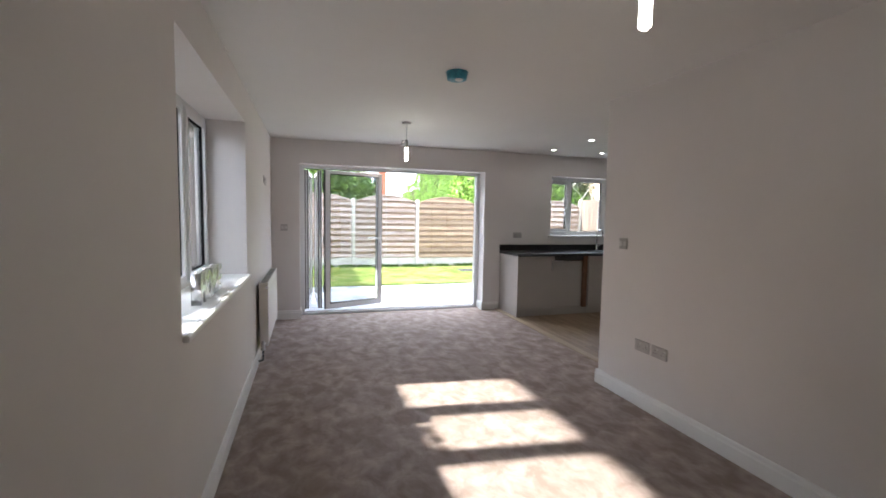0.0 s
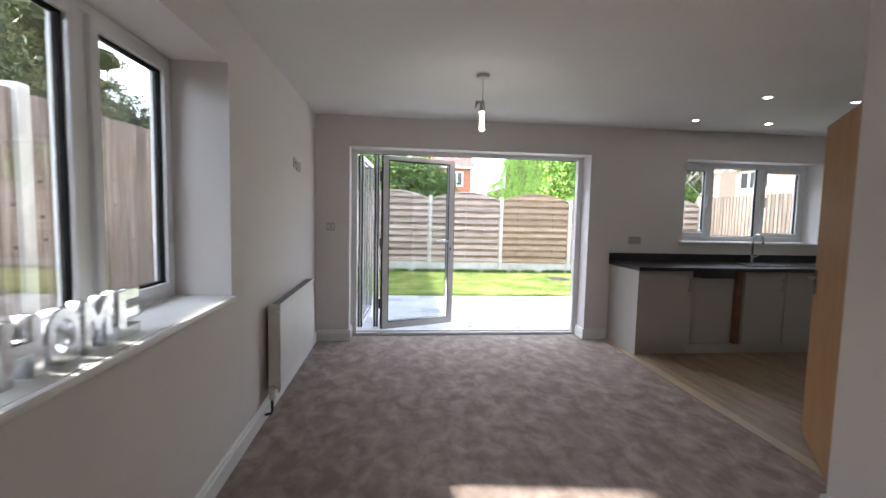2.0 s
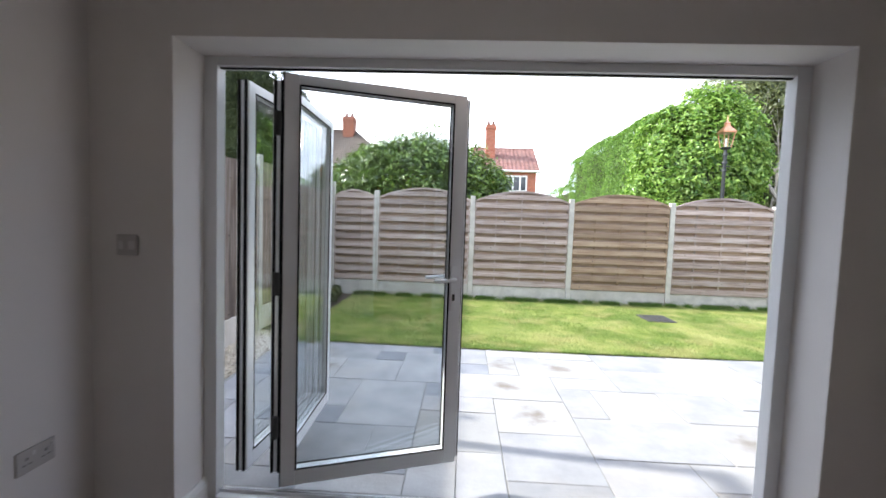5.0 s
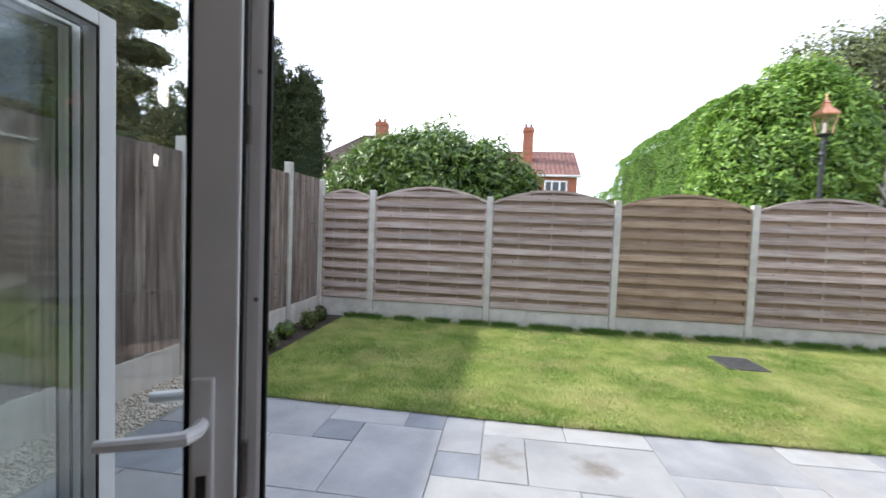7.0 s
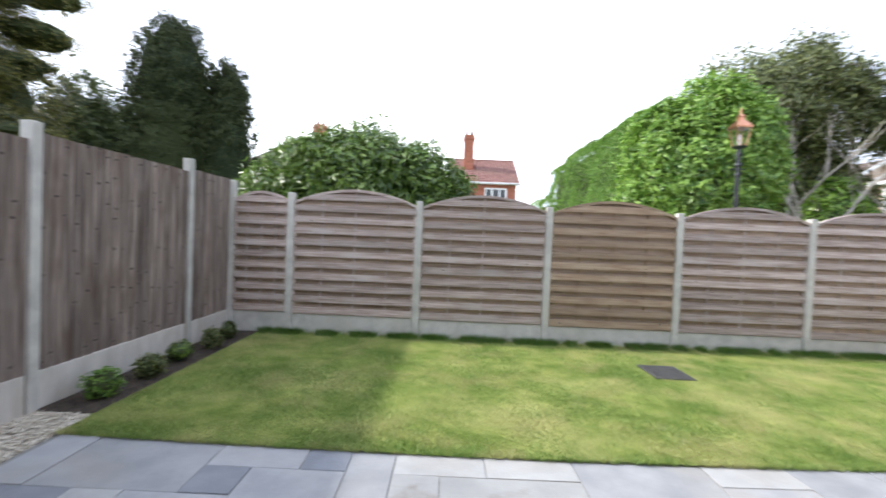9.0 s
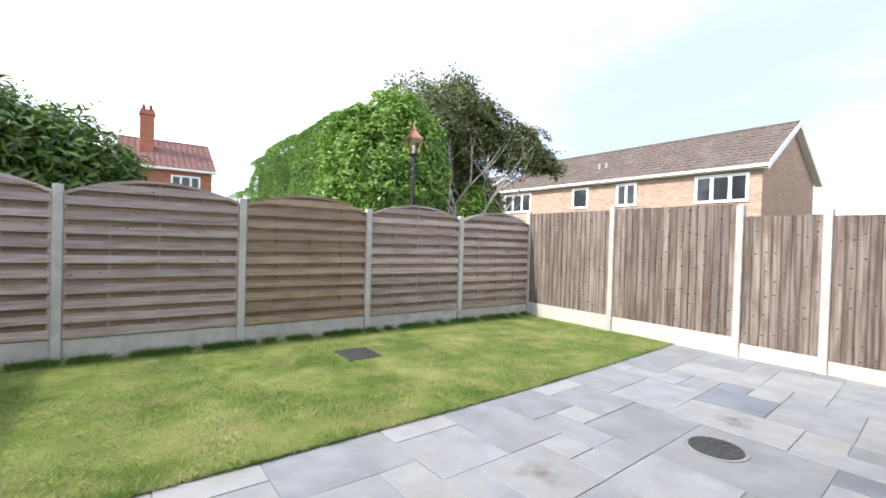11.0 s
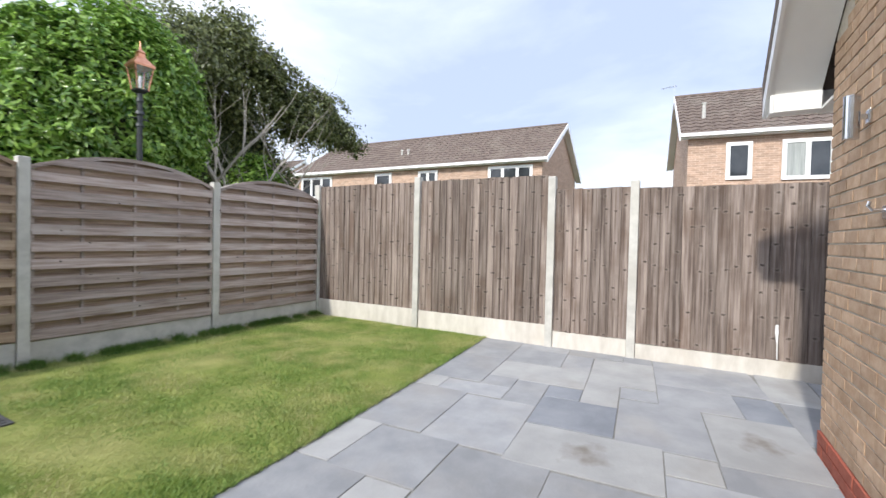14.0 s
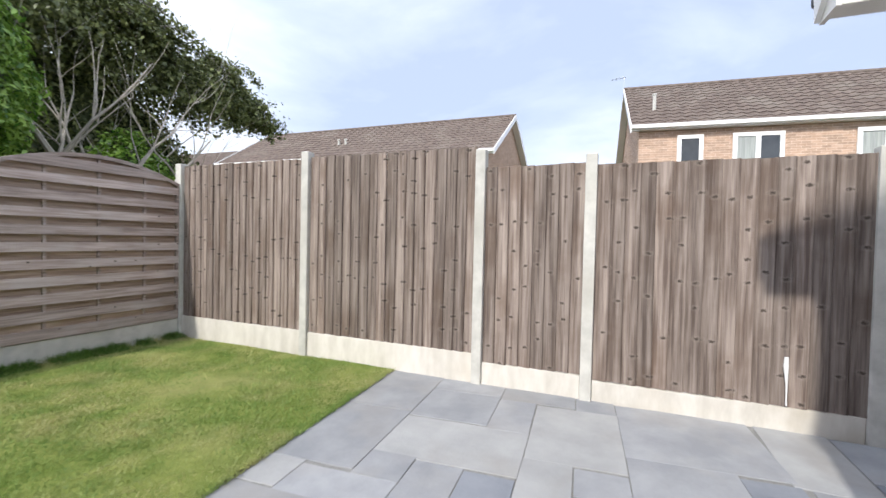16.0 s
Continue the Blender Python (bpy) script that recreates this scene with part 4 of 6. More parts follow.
rf = thing("house_roof", "brown tiled gable roof with white bargeboards", "roof", kind="structure")
for s, e in ((1, EX0), (-1, EX1)):
    b = prism_y([(e, EAVE), (RIDGE_X, roof_z(RIDGE_X)), (RIDGE_X, roof_z(RIDGE_X) + 0.16), (e - s * 0.03, EAVE + 0.13)], BACK - 0.4, 0.97)
    part("roof_slope", b, TILE, rf)
    b = prism_y([(e + s * 0.02, EAVE - 0.14), (RIDGE_X, roof_z(RIDGE_X) - 0.15), (RIDGE_X, roof_z(RIDGE_X) + 0.0), (e + s * 0.0, EAVE + 0.03)], 0.945, 0.967)
    part("bargeboard", b, GLOSS, rf, "white bargeboard")
    b = prism_y([(e + s * 0.15, EAVE - 0.14 + 0.13), (RIDGE_X, roof_z(RIDGE_X) - 0.14), (RIDGE_X, roof_z(RIDGE_X) - 0.13), (e + s * 0.15, EAVE - 0.13 + 0.13)], OUT + 0.02 if s > 0 else BRICK_Y + 0.002, 0.944)
    part("soffit", b, GLOSS, rf, "white verge soffit")
b = sbox(HX + 0.002, EX1 - 0.02, BACK - 0.3, BRICK_Y, EAVE - 0.14, EAVE - 0.12)
box(b, EX1 - 0.04, EX1 - 0.02, BACK - 0.3, 0.923, EAVE - 0.119, EAVE + 0.02)
box(b, EX1 - 0.17, EX1 - 0.041, BRICK_Y + 0.002, 0.923, EAVE - 0.137, EAVE - 0.118)
box(b, EX1 - 0.17, EX1 - 0.151, BRICK_Y + 0.003, 0.922, EAVE - 0.117, EAVE - 0.012)
part("eaves_box", b, GLOSS, rf, "white boxed eaves")
b = prism_y([(EX1 - 0.17, EAVE - 0.14), (EX1, EAVE - 0.14), (EX1, EAVE - 0.06), (EX1 - 0.13, EAVE - 0.03), (EX1 - 0.17, EAVE - 0.012)], 0.924, 0.9435)
part("eaves_end", b, GLOSS, rf)
# Box of the left eave: out of view, added with the sun-trimming overhang.
b = sbox(EX0 + 0.02, -0.373, BACK - 0.3, 0.944, EAVE + 0.04, EAVE + 0.06)
part("eaves_box", b, GLOSS, rf, "white boxed eaves")
part("gutter", sbox(EX1, EX1 + 0.1, BACK - 0.4, 0.95, EAVE - 0.03, EAVE + 0.05, bevel=0.02), DARKPLASTIC, rf, "dark gutter")

wl = thing("outdoor_wall_light", "cylindrical stainless steel outdoor light on the brick wall", "wall light", pose(6.83, BRICK_Y, 1.86))
b = B()
cyl(b, 0, 0.075, -0.11, 0.11, 0.034, n=20)
part("cylinder", b, STEEL, wl)
part("mount", sbox(-0.025, 0.025, 0.0, 0.014, -0.035, 0.035, bevel=0.004), STEEL, wl)
part("arm", sbox(-0.012, 0.012, 0.01, 0.05, -0.012, 0.012), STEEL, wl)

tb = thing("hose_bracket", "small steel bracket on the brick wall", "bracket", pose(6.58, BRICK_Y, 1.36))
part("plate", sbox(-0.03, 0.03, 0.0, 0.008, -0.03, 0.03, bevel=0.002), STEEL, tb)
part("hook", tube(B(), [(0, 0.005, 0.01), (0, 0.05, 0.01), (0, 0.065, 0.03), (0, 0.06, 0.05)], 0.008, 8), STEEL, tb)

# ---- ground ----
b = B()
for x0, x1, y0, y1 in ((-600, 600, -600, 600),):
    bmesh.ops.create_grid(b, x_segments=60, y_segments=60, size=600)
bmesh.ops.translate(b, verts=b.verts, vec=(0, 0, GY - 0.1))
structure("ground", b, FIELD, "rough grassy ground round the plots", "ground")
FY = 6.955     # line of the back fence


def lawn_y(x):
    """The edge between paving and lawn, which bows slightly."""
    return 3.44 + 0.0073 * (x - 2.3) ** 2


PAVE_Y = 3.86  # the paving runs a little under the turf
bed = structure("flower_bed", sbox(-1.09, -0.6, 3.85, FY - 0.05, GY - 0.09, GY + 0.01), SOIL, "dark soil border along the side fence", "flower bed")

# ---- fences ----


def fence_run(label):
    return thing("fence", label, "fence")


def post(t, x, y, z0, z1, turn=0.0):
    bm = B()
    box(bm, -0.047, 0.047, -0.05, 0.05, 0, z1 - z0, bevel=0.008)
    for v in bm.verts:
        if v.co.z > z1 - z0 - 0.02:
            v.co.z -= abs(v.co.y) * 0.22
    part("fence_post", bm, CONCRETE, t, "pale concrete slotted post", m=pose(x, y, z0, 0, 0, turn))


def kickboard(t, x0, y0, x1, y1, z0, z1, face=None):
    L_ = math.hypot(x1 - x0, y1 - y0)
    bm = sbox(0.05, L_ - 0.05, -0.022, 0.022, 0, z1 - z0, bevel=0.006)
    part("gravel_board", bm, face or KICK, t, "pale concrete gravel board", m=pose(x0, y0, z0, 0, 0, math.degrees(math.atan2(y1 - y0, x1 - x0))))


def arched_panel(t, x0, x1, z0, zs, rise, wood):
    """A lap panel along x with an arched top: boards in front, boards set back behind the gaps, three battens between."""
    w, h = x1 - x0 - 0.01, zs - z0

    def arch(x):
        return h + rise * (1 - (2 * x / w) ** 2)

    def half(z):
        return (w / 2 - 0.006) * (1.0 if z <= h else math.sqrt(max(0.0, 1 - (z - h) / rise)))
    bm = sbox(-w / 2, -w / 2 + 0.03, -0.03, 0.046, 0.0, h)
    box(bm, w / 2 - 0.03, w / 2, -0.03, 0.046, 0.0, h)
    box(bm, -w / 2 + 0.03, w / 2 - 0.03, -0.028, 0.045, 0.0, 0.03)
    N_, prev = 18, None
    for i in range(N_ + 1):
        x = -w / 2 + w * i / N_
        dz = -rise * 8 * x / w ** 2
        k = math.hypot(1, dz)
        ring = [bm.verts.new((x - dz / k * o, y, arch(x) + o / k)) for o, y in ((-0.022, -0.034), (0.016, -0.034), (0.016, 0.046), (-0.022, 0.046))]
        if prev:
            for q in range(4):
                bm.faces.new((prev[q], prev[(q + 1) % 4], ring[(q + 1) % 4], ring[q]))
        else:
            bm.faces.new(ring)
        prev = ring
    bm.faces.new(prev[::-1])
    pn = part("fence_panel", bm, wood, t, "weathered brown horizontal lap panel with an arched top" if wood is WOOD_H else "warmer brown horizontal lap panel with an arched top", m=pose((x0 + x1) / 2, FY, z0))
    n = 11
    step = (h + rise) / n
    for layer, y0, lo, hi in ((0, -0.03, 0.0, 0.106), (1, 0.008, 0.085, step + 0.02)):
        for i in range(n):
            a, c2 = i * step + lo + random.uniform(-0.004, 0.004) + 0.012, i * step + hi
            c2 = min(c2, h + rise - 0.008)
            ha, hc = half(a), half(c2)
            if a > h + rise - 0.02 or ha < 0.08:
                continue
            lean = 0.01 if layer == 0 else 0.0
            q = [(-ha, y0 - lean, a + random.uniform(-0.003, 0.003)), (ha, y0 - lean, a + random.uniform(-0.003, 0.003)), (hc, y0, c2), (-hc, y0, c2)]
            bm = B()
            f = [bm.verts.new(p) for p in q]
            g = [bm.verts.new((p[0], p[1] + 0.011, p[2])) for p in q]
            bm.faces.new(f)
            bm.faces.new(g[::-1])
            for k in range(4):
                bm.faces.new((f[k], g[k], g[(k + 1) % 4], f[(k + 1) % 4]))
            part("board", bm, WOOD_R if layer else wood, pn)
    for s in (-0.27, 0.0, 0.27):
        x = s * w
        part("batten", sbox(x - 0.014, x + 0.014, -0.012, 0.007, 0.03, arch(x) - 0.03), wood, pn)


BOARD_MESH = {}


def board_mesh(h):
    key = round(h, 3)
    if key not in BOARD_MESH:
        bm = B()
        q = [(-0.062, 0.004), (0.056, -0.02), (0.062, -0.014), (0.062, 0.002), (-0.062, 0.011)]
        lo = [bm.verts.new((x, y, 0)) for x, y in q]
        hi = [bm.verts.new((x, y, h)) for x, y in q]
        bm.faces.new(lo[::-1])
        bm.faces.new(hi)
        for k in range(5):
            bm.faces.new((lo[k], lo[(k + 1) % 5], hi[(k + 1) % 5], hi[k]))
        BOARD_MESH[key] = mesh_of("board", bm, WOOD_V)
    return BOARD_MESH[key]


def upright_panel(t, x0, y0, x1, y1, z0, z1):
    """A featheredge panel from one post to the next; its boards face local -y."""
    L_ = math.hypot(x1 - x0, y1 - y0)
    h = z1 - z0
    bm = B()
    for z in (0.22, h / 2, h - 0.22):
        box(bm, 0.04, L_ - 0.04, 0.014, 0.045, z - 0.035, z + 0.035)
    pn = part("fence_panel", bm, WOOD_V, t, "grey-brown weathered vertical featheredge panel", m=pose(x0, y0, z0, 0, 0, math.degrees(math.atan2(y1 - y0, x1 - x0))))
    n = max(3, round((L_ - 0.1) / 0.108))
    st = (L_ - 0.09) / n
    for i in range(n):
        piece("board", board_mesh(h), pn, pose(0.045 + st * (i + 0.5), random.uniform(-0.003, 0.003), random.uniform(-0.006, 0.004), 0, random.uniform(-0.3, 0.3), random.uniform(-1.2, 1.2)))


BX = [-1.09, -0.195, 1.716, 3.645, 5.57, 7.513, 9.41]
BTOP = [2.12, 1.97, 1.915, 1.91, 1.895, 1.89, 2.08]
bf = fence_run("brown arched lap fence between concrete posts")
for x, z in zip(BX, BTOP):
    post(bf, x, FY, GY - 0.1, z)
for i in range(6):
    kickboard(bf, BX[i], FY, BX[i + 1], FY, GY - 0.09, 0.165 - 0.012 * i, CONCRETE)
    arched_panel(bf, BX[i] + 0.045, BX[i + 1] - 0.045, 0.17 - 0.012 * i, 1.83 - 0.008 * i, 0.2 if i else 0.12, WOOD_G if i == 3 else WOOD_H)
RF = 9.41
RPY = [FY, 4.945, 2.935, 1.968, 0.09, -1.8, -3.7]
RTOP = [2.08, 2.12, 2.03, 1.94, 1.89, 1.86, 1.86]
RPAN = [2.04, 2.05, 1.86, 1.84, 1.80, 1.80]
RKICK = [0.14, 0.13, 0.06, 0.03, 0.0, 0.0]
sf = fence_run("grey-brown vertical board fence between concrete posts")
for y, z in zip(RPY[1:], RTOP[1:]):
    post(sf, RF, y, GY - 0.12, z, 90)
for i in range(6):
    kickboard(sf, RF, RPY[i], RF, RPY[i + 1], GY - 0.1, RKICK[i])
    upright_panel(sf, RF, RPY[i], RF, RPY[i + 1], RKICK[i] + 0.004, RPAN[i])
LP = [(-1.13, FY), (-1.13, 5.91), (-1.13, 3.83), (-1.13, 1.92), (-1.2, 0.0), (-1.36, -1.9), (-1.44, -3.8), (-1.5, -5.7), (-1.5, -7.6)]
LTOP = [2.16, 2.25, 2.17, 2.12, 2.12, 2.1, 2.1, 2.1, 2.1]
LPAN = [2.12, 2.085, 2.02, 2.03, 2.05, 2.05, 2.05, 2.05]
lf_ = fence_run("tall grey-brown vertical board fence beside the house")
for (x, y), z in zip(LP[1:], LTOP[1:]):
    post(lf_, x, y, GY - 0.1, z, 90)
for i in range(8):
    (xa, ya), (xb, yb) = LP[i], LP[i + 1]
    kickboard(lf_, xb, yb, xa, ya, GY - 0.09, 0.17)
    upright_panel(lf_, xb, yb, xa, ya, 0.174, LPAN[i])

b = B()
tube(b, [(9.372, 0.60, 0.40), (9.37, 0.602, 0.33), (9.37, 0.595, 0.2), (9.371, 0.593, 0.05)], [0.012, 0.017, 0.006, 0.005], 8)
part("paint_drip", b, GLOSS, sf, "white drip stain on a board")

# ---- lamp post behind the fence ----
lp = thing("street_lamp", "old-style copper lantern on a dark iron post", "street lamp", pose(7.268, 8.33, GY - 0.1))
LB_TOP = 3.43
b = cyl(B(), 0, 0, 0, 0.5, 0.085, 0.06, 16)
cyl(b, 0, 0, 0.5, LB_TOP, 0.045, 0.036, 16)
part("pole", b, IRON, lp)
for z, r in ((2.95, 0.055), (3.12, 0.062), (3.3, 0.05)):
    part("collar", cyl(B(), 0, 0, z, z + 0.045, r, r * 0.85, 16), IRON, lp)
part("crossbar", tube(B(), [(-0.12, 0, 3.06), (0.12, 0, 3.06)], 0.012, 8), IRON, lp)


def ring4(bm, rows):
    prev = None
    for r, z in rows:
        q = [bm.verts.new((sx * r, sy * r, z)) for sx, sy in ((-1, -1), (1, -1), (1, 1), (-1, 1))]
        if prev:
            for k in range(4):
                bm.faces.new((prev[k], prev[(k + 1) % 4], q[(k + 1) % 4], q[k]))
        else:
            bm.faces.new(q[::-1])
        prev = q
    bm.faces.new(prev)
    return bm


LB = 3.45
lm = Matrix.Translation((0, 0, LB)) @ Matrix.Diagonal((0.68, 0.68, 0.68, 1))
base = 0.0
part("lantern_base", ring4(B(), [(0.05, base - 0.05), (0.115, base), (0.12, base + 0.03)]), IRON, lp, m=lm)
b = B()
for sx in (-1, 1):
    for sy in (-1, 1):
        tube(b, [(sx * 0.11, sy * 0.11, base + 0.02), (sx * 0.175, sy * 0.175, base + 0.5)], 0.013, 6)
part("lantern_frame", b, COPPER, lp, m=lm)
for k in range(4):
    b = B()
    vs = [b.verts.new(p) for p in ((-0.11, -0.11, base + 0.03), (0.11, -0.11, base + 0.03), (0.172, -0.172, base + 0.49), (-0.172, -0.172, base + 0.49))]
    b.faces.new(vs)
    bmesh.ops.solidify(b, geom=b.faces[:], thickness=0.004)
    g = part("lantern_pane", b, GLASS, lp, m=lm @ pose(0, 0, 0, 0, 0, 90 * k))
    g.visible_shadow = False
part("lantern_roof", ring4(B(), [(0.20, base + 0.49), (0.205, base + 0.53), (0.14, base + 0.62), (0.075, base + 0.7), (0.06, base + 0.78), (0.075, base + 0.8), (0.03, base + 0.86)]), COPPER, lp, "flared copper roof", m=lm)
b = cyl(B(), 0, 0, base + 0.85, base + 0.93, 0.028, 0.02, 12)
cyl(b, 0, 0, base + 0.93, base + 1.05, 0.018, 0.002, 10)
part("finial", b, COPPER, lp, m=lm)
b = cyl(B(), 0, 0, base + 0.05, base + 0.2, 0.02, 0.02, 10)
cyl(b, 0, 0, base + 0.2, base + 0.32, 0.035, 0.02, 10)
part("lamp", b, PLASTIC, lp, m=lm)

# ---- far houses ----


def tile_field(width, run, rise, pitch_w=0.33, gauge=0.32):
    """Overlapping tiles on a slope: width along x, run along y, rising with y. One joined mesh."""
    nx, L_ = max(1, int(width / pitch_w)), math.hypot(run, rise)
    ny = max(1, int(L_ / gauge))
    verts, faces = [], []
    cy, sy = run / L_, rise / L_
    for j in range(ny):
        for i in range(nx):
            x0, x1 = i * width / nx, (i + 1) * width / nx
            a, c = j * L_ / ny, (j + 1) * L_ / ny + 0.03
            xm = (x0 + x1) / 2
            k = len(verts)
            for x, s, h in ((x0, a, 0.03), (xm, a, 0.075), (x1, a, 0.03), (x1, c, 0.0), (xm, c, 0.045), (x0, c, 0.0), (x0, a, -0.02), (x1, a, -0.02)):
                verts.append((x, s * cy - h * sy, s * sy + h * cy))
            faces += [(k, k + 1, k + 4, k + 5), (k + 1, k + 2, k + 3, k + 4), (k, k + 6, k + 7, k + 2, k + 1)]
    me = bpy.data.meshes.new("roof_tiles")
    me.from_pydata(verts, [], faces)
    return me


def far_window(t, x, z, w, h, lights, curtain=False):
    """A white framed window in the front wall (local y=0)."""
    wd = part("window", frame_bars(x, z, w, h), GLOSS, t, "white window frame")
    lw = w / lights
    for i in range(lights):
        part("pane", sbox(x + i * lw + 0.06, x + (i + 1) * lw - 0.06, -0.03, -0.015, z + 0.1, z + h - 0.1), CURTAIN if curtain and i == 0 else DARKPANE, wd)
        if i:
            part("mullion", sbox(x + i * lw - 0.065, x + i * lw + 0.065, -0.058, -0.012, z + 0.07, z + h - 0.07), GLOSS, wd)
    return wd


def frame_bars(x, z, w, h):
    bm = B()
    window_frame_bars(bm, x, x + w, -0.06, -0.005, z, z + h, 0.12, "x")
    return bm


def far_house(name, label, m, width, depth, eave, ridge, wall, roof, windows, chimneys=(), over=0.25, hip=0.0):
    """Front wall at local y=0, facing -y; the ridge runs along x."""
    t = thing(name, label, "house", m)
    bm = sbox(0, width, 0, depth, -0.3, eave)
    c = depth / 2
    pts = [(0, eave), (c, eave + 0.1 if hip else ridge - 0.12), (depth, eave)]
    a = [bm.verts.new((0, y, z)) for y, z in pts]
    d = [bm.verts.new((width, y, z)) for y, z in pts]
    bm.faces.new(a[::-1])
    bm.faces.new(d)
    for i in range(2):
        bm.faces.new((a[i], a[i + 1], d[i + 1], d[i]))
    part("wall", bm, wall, t)
    k = (ridge - eave) / c
    me = tile_field(width + 2 * over, c + over, ridge - eave + over * k)
    me.materials.append(roof)
    if hip:
        for v in me.vertices:  # the ends of the slope lean in towards the ridge
            lean = hip * max(0.0, min(1.0, v.co.y / (c + over)))
            v.co.x = lean + v.co.x * (width + 2 * over - 2 * lean) / (width + 2 * over)
        for s, x0 in ((1, -over), (-1, width + over)):
            bm = B()
            q = [bm.verts.new(w_) for w_ in ((x0, -over, eave - over * k), (x0 + s * hip, c, ridge), (x0, depth + over, eave - over * k), (x0 + s * 0.3, c, eave - over * k))]
            for f in ((0, 1, 2), (0, 1, 3), (1, 2, 3), (0, 2, 3)):
                bm.faces.new([q[e_] for e_ in f])
            part("hip_end", bm, roof, t, "tiled hip end of the roof")
    r = piece("roof", me, t, pose(-over, -over, eave - over * k))
    tagged(r, "tiled roof slope", kind="stuff")
    back = piece("roof", me, t, Matrix.Translation((width + over, depth + over, eave - over * k)) @ Matrix.Rotation(math.pi, 4, "Z"))
    tagged(back, "tiled roof slope", kind="stuff")
    part("ridge_tiles", tube(B(), [(-over + hip, c, ridge + 0.02), (width + over - hip, c, ridge + 0.02)], 0.09, 8), roof, t)
    e = eave - over * k
    part("gutter", sbox(-over, width + over, -over - 0.09, -over + 0.02, e - 0.06, e + 0.05), GLOSS, t, "white gutter and fascia")
    part("fascia", sbox(-over, width + over, -over + 0.02, -0.002, e - 0.1, e - 0.02), GLOSS, t)
    for x in () if hip else (-over - 0.035, width + over + 0.005):
        bm = B()
        for y0, z0, y1, z1 in ((-over, e, c, ridge), (depth + over, e, c, ridge)):
            vs = [bm.verts.new((x + dx, y, z + dz)) for dx in (0, 0.03) for y, z, dz in ((y0, z0, -0.18), (y1, z1, -0.18), (y1, z1, 0.07), (y0, z0, 0.07))]
            bm.faces.new(vs[:4])
            bm.faces.new(vs[4:][::-1])
            for q in range(4):
                bm.faces.new((vs[q], vs[(q + 1) % 4], vs[4 + (q + 1) % 4], vs[4 + q]))
        part("bargeboard", bm, GLOSS, t, "white bargeboard")
    for x0 in () if hip else (-over - 0.004, width + 0.004):
        for y0, z0 in ((-over + 0.02, e), (depth + over - 0.02, e)):
            bm = B()
            vs = [bm.verts.new((x0 + dx, y, z + dz)) for dx in (0, over) for y, z, dz in ((y0, z0, -0.12), (c, ridge, -0.12), (c, ridge, -0.09), (y0, z0, -0.09))]
            bm.faces.new(vs[:4])
            bm.faces.new(vs[4:][::-1])
            for q in range(4):
                bm.faces.new((vs[q], vs[(q + 1) % 4], vs[4 + (q + 1) % 4], vs[4 + q]))
            bmesh.ops.recalc_face_normals(bm, faces=bm.faces)
            part("verge_soffit", bm, GLOSS, t, "white verge soffit")
    for w_ in windows:
        far_window(t, *w_)
    for cx, cy, w_, top in chimneys:
        bm = sbox(cx - w_ / 2, cx + w_ / 2, cy - w_ / 2, cy + w_ / 2, eave - 0.5, top)
        box(bm, cx - w_ / 2 - 0.06, cx + w_ / 2 + 0.06, cy - w_ / 2 - 0.06, cy + w_ / 2 + 0.06, top - 0.35, top - 0.2)
        ch = part("chimney", bm, REDBRICK, t, "red brick chimney stack")
        for s in (-0.25, 0.25):
            part("chimney_pot", cyl(B(), cx + s * w_, cy, top, top + 0.35, 0.13, 0.1, 10), REDTILE, ch)
    return t


# terrace beyond the far fence: its front looks back over the garden
far_house("terrace_house", "buff brick terrace with a brown tiled roof and white windows", Matrix.Translation((21.6, 20.6, 0)) @ Matrix.Rotation(radians(-89), 4, "Z"), 13.9, 6.8, 4.78, 6.85, BUFFWALL, TILE,
          [(0.3, 3.3, 2.2, 1.15, 3), (5.35, 3.35, 1.0, 1.1, 1), (7.9, 3.35, 1.05, 1.1, 2), (11.5, 3.3, 2.0, 1.15, 3)])
far_house("detached_house", "buff brick house with a brown tiled roof and white windows", Matrix.Translation((21.3, 1.42, 0)) @ Matrix.Rotation(radians(-85), 4, "Z"), 13.3, 6.6, 5.12, 7.3, BUFFWALL, TILE,
          [(1.13, 3.42, 0.74, 1.25, 1), (2.67, 3.37, 1.35, 1.3, 2, True), (5.77, 3.37, 1.4, 1.3, 2, True), (8.97, 3.42, 0.8, 1.25, 1)])
far_house("red_brick_house", "red brick house with a red tiled roof and a tall chimney", pose(2.2, 34, -0.2), 5.0, 7.5, 6.0, 8.2, REDBRICK, REDTILE, [(2.6, 4.2, 1.7, 1.3, 3)], [(1.35, 2.2, 0.8, 9.9)])
far_house("red_brick_house", "red brick house with a brown hipped roof behind bushes", pose(-15.2, 34, -0.2), 11.0, 8.0, 6.1, 9.5, REDBRICK, TILE, [(2.0, 4.2, 1.7, 1.2, 3), (7.0, 4.2, 1.7, 1.2, 3)], [(6.2, 3.6, 0.95, 10.6)], hip=4.6)
far_house("distant_house", "brown-roofed brick house beyond the tree", Matrix.Translation((29.3, 43.7, 0)) @ Matrix.Rotation(radians(-89), 4, "Z"), 11.5, 6.8, 6.0, 8.1, BUFFWALL, TILE, [])
gr = thing("garage", "low flat-roofed garage with a white roof edge", "garage", pose(14.0, -4.0, GY - 0.1))
part("wall", sbox(0.1, 5.0, 0.1, 6.6, 0, 2.4), BUFFWALL, gr)
part("roof", sbox(0.0, 5.1, 0.0, 6.7, 2.42, 2.58), TILE, gr)
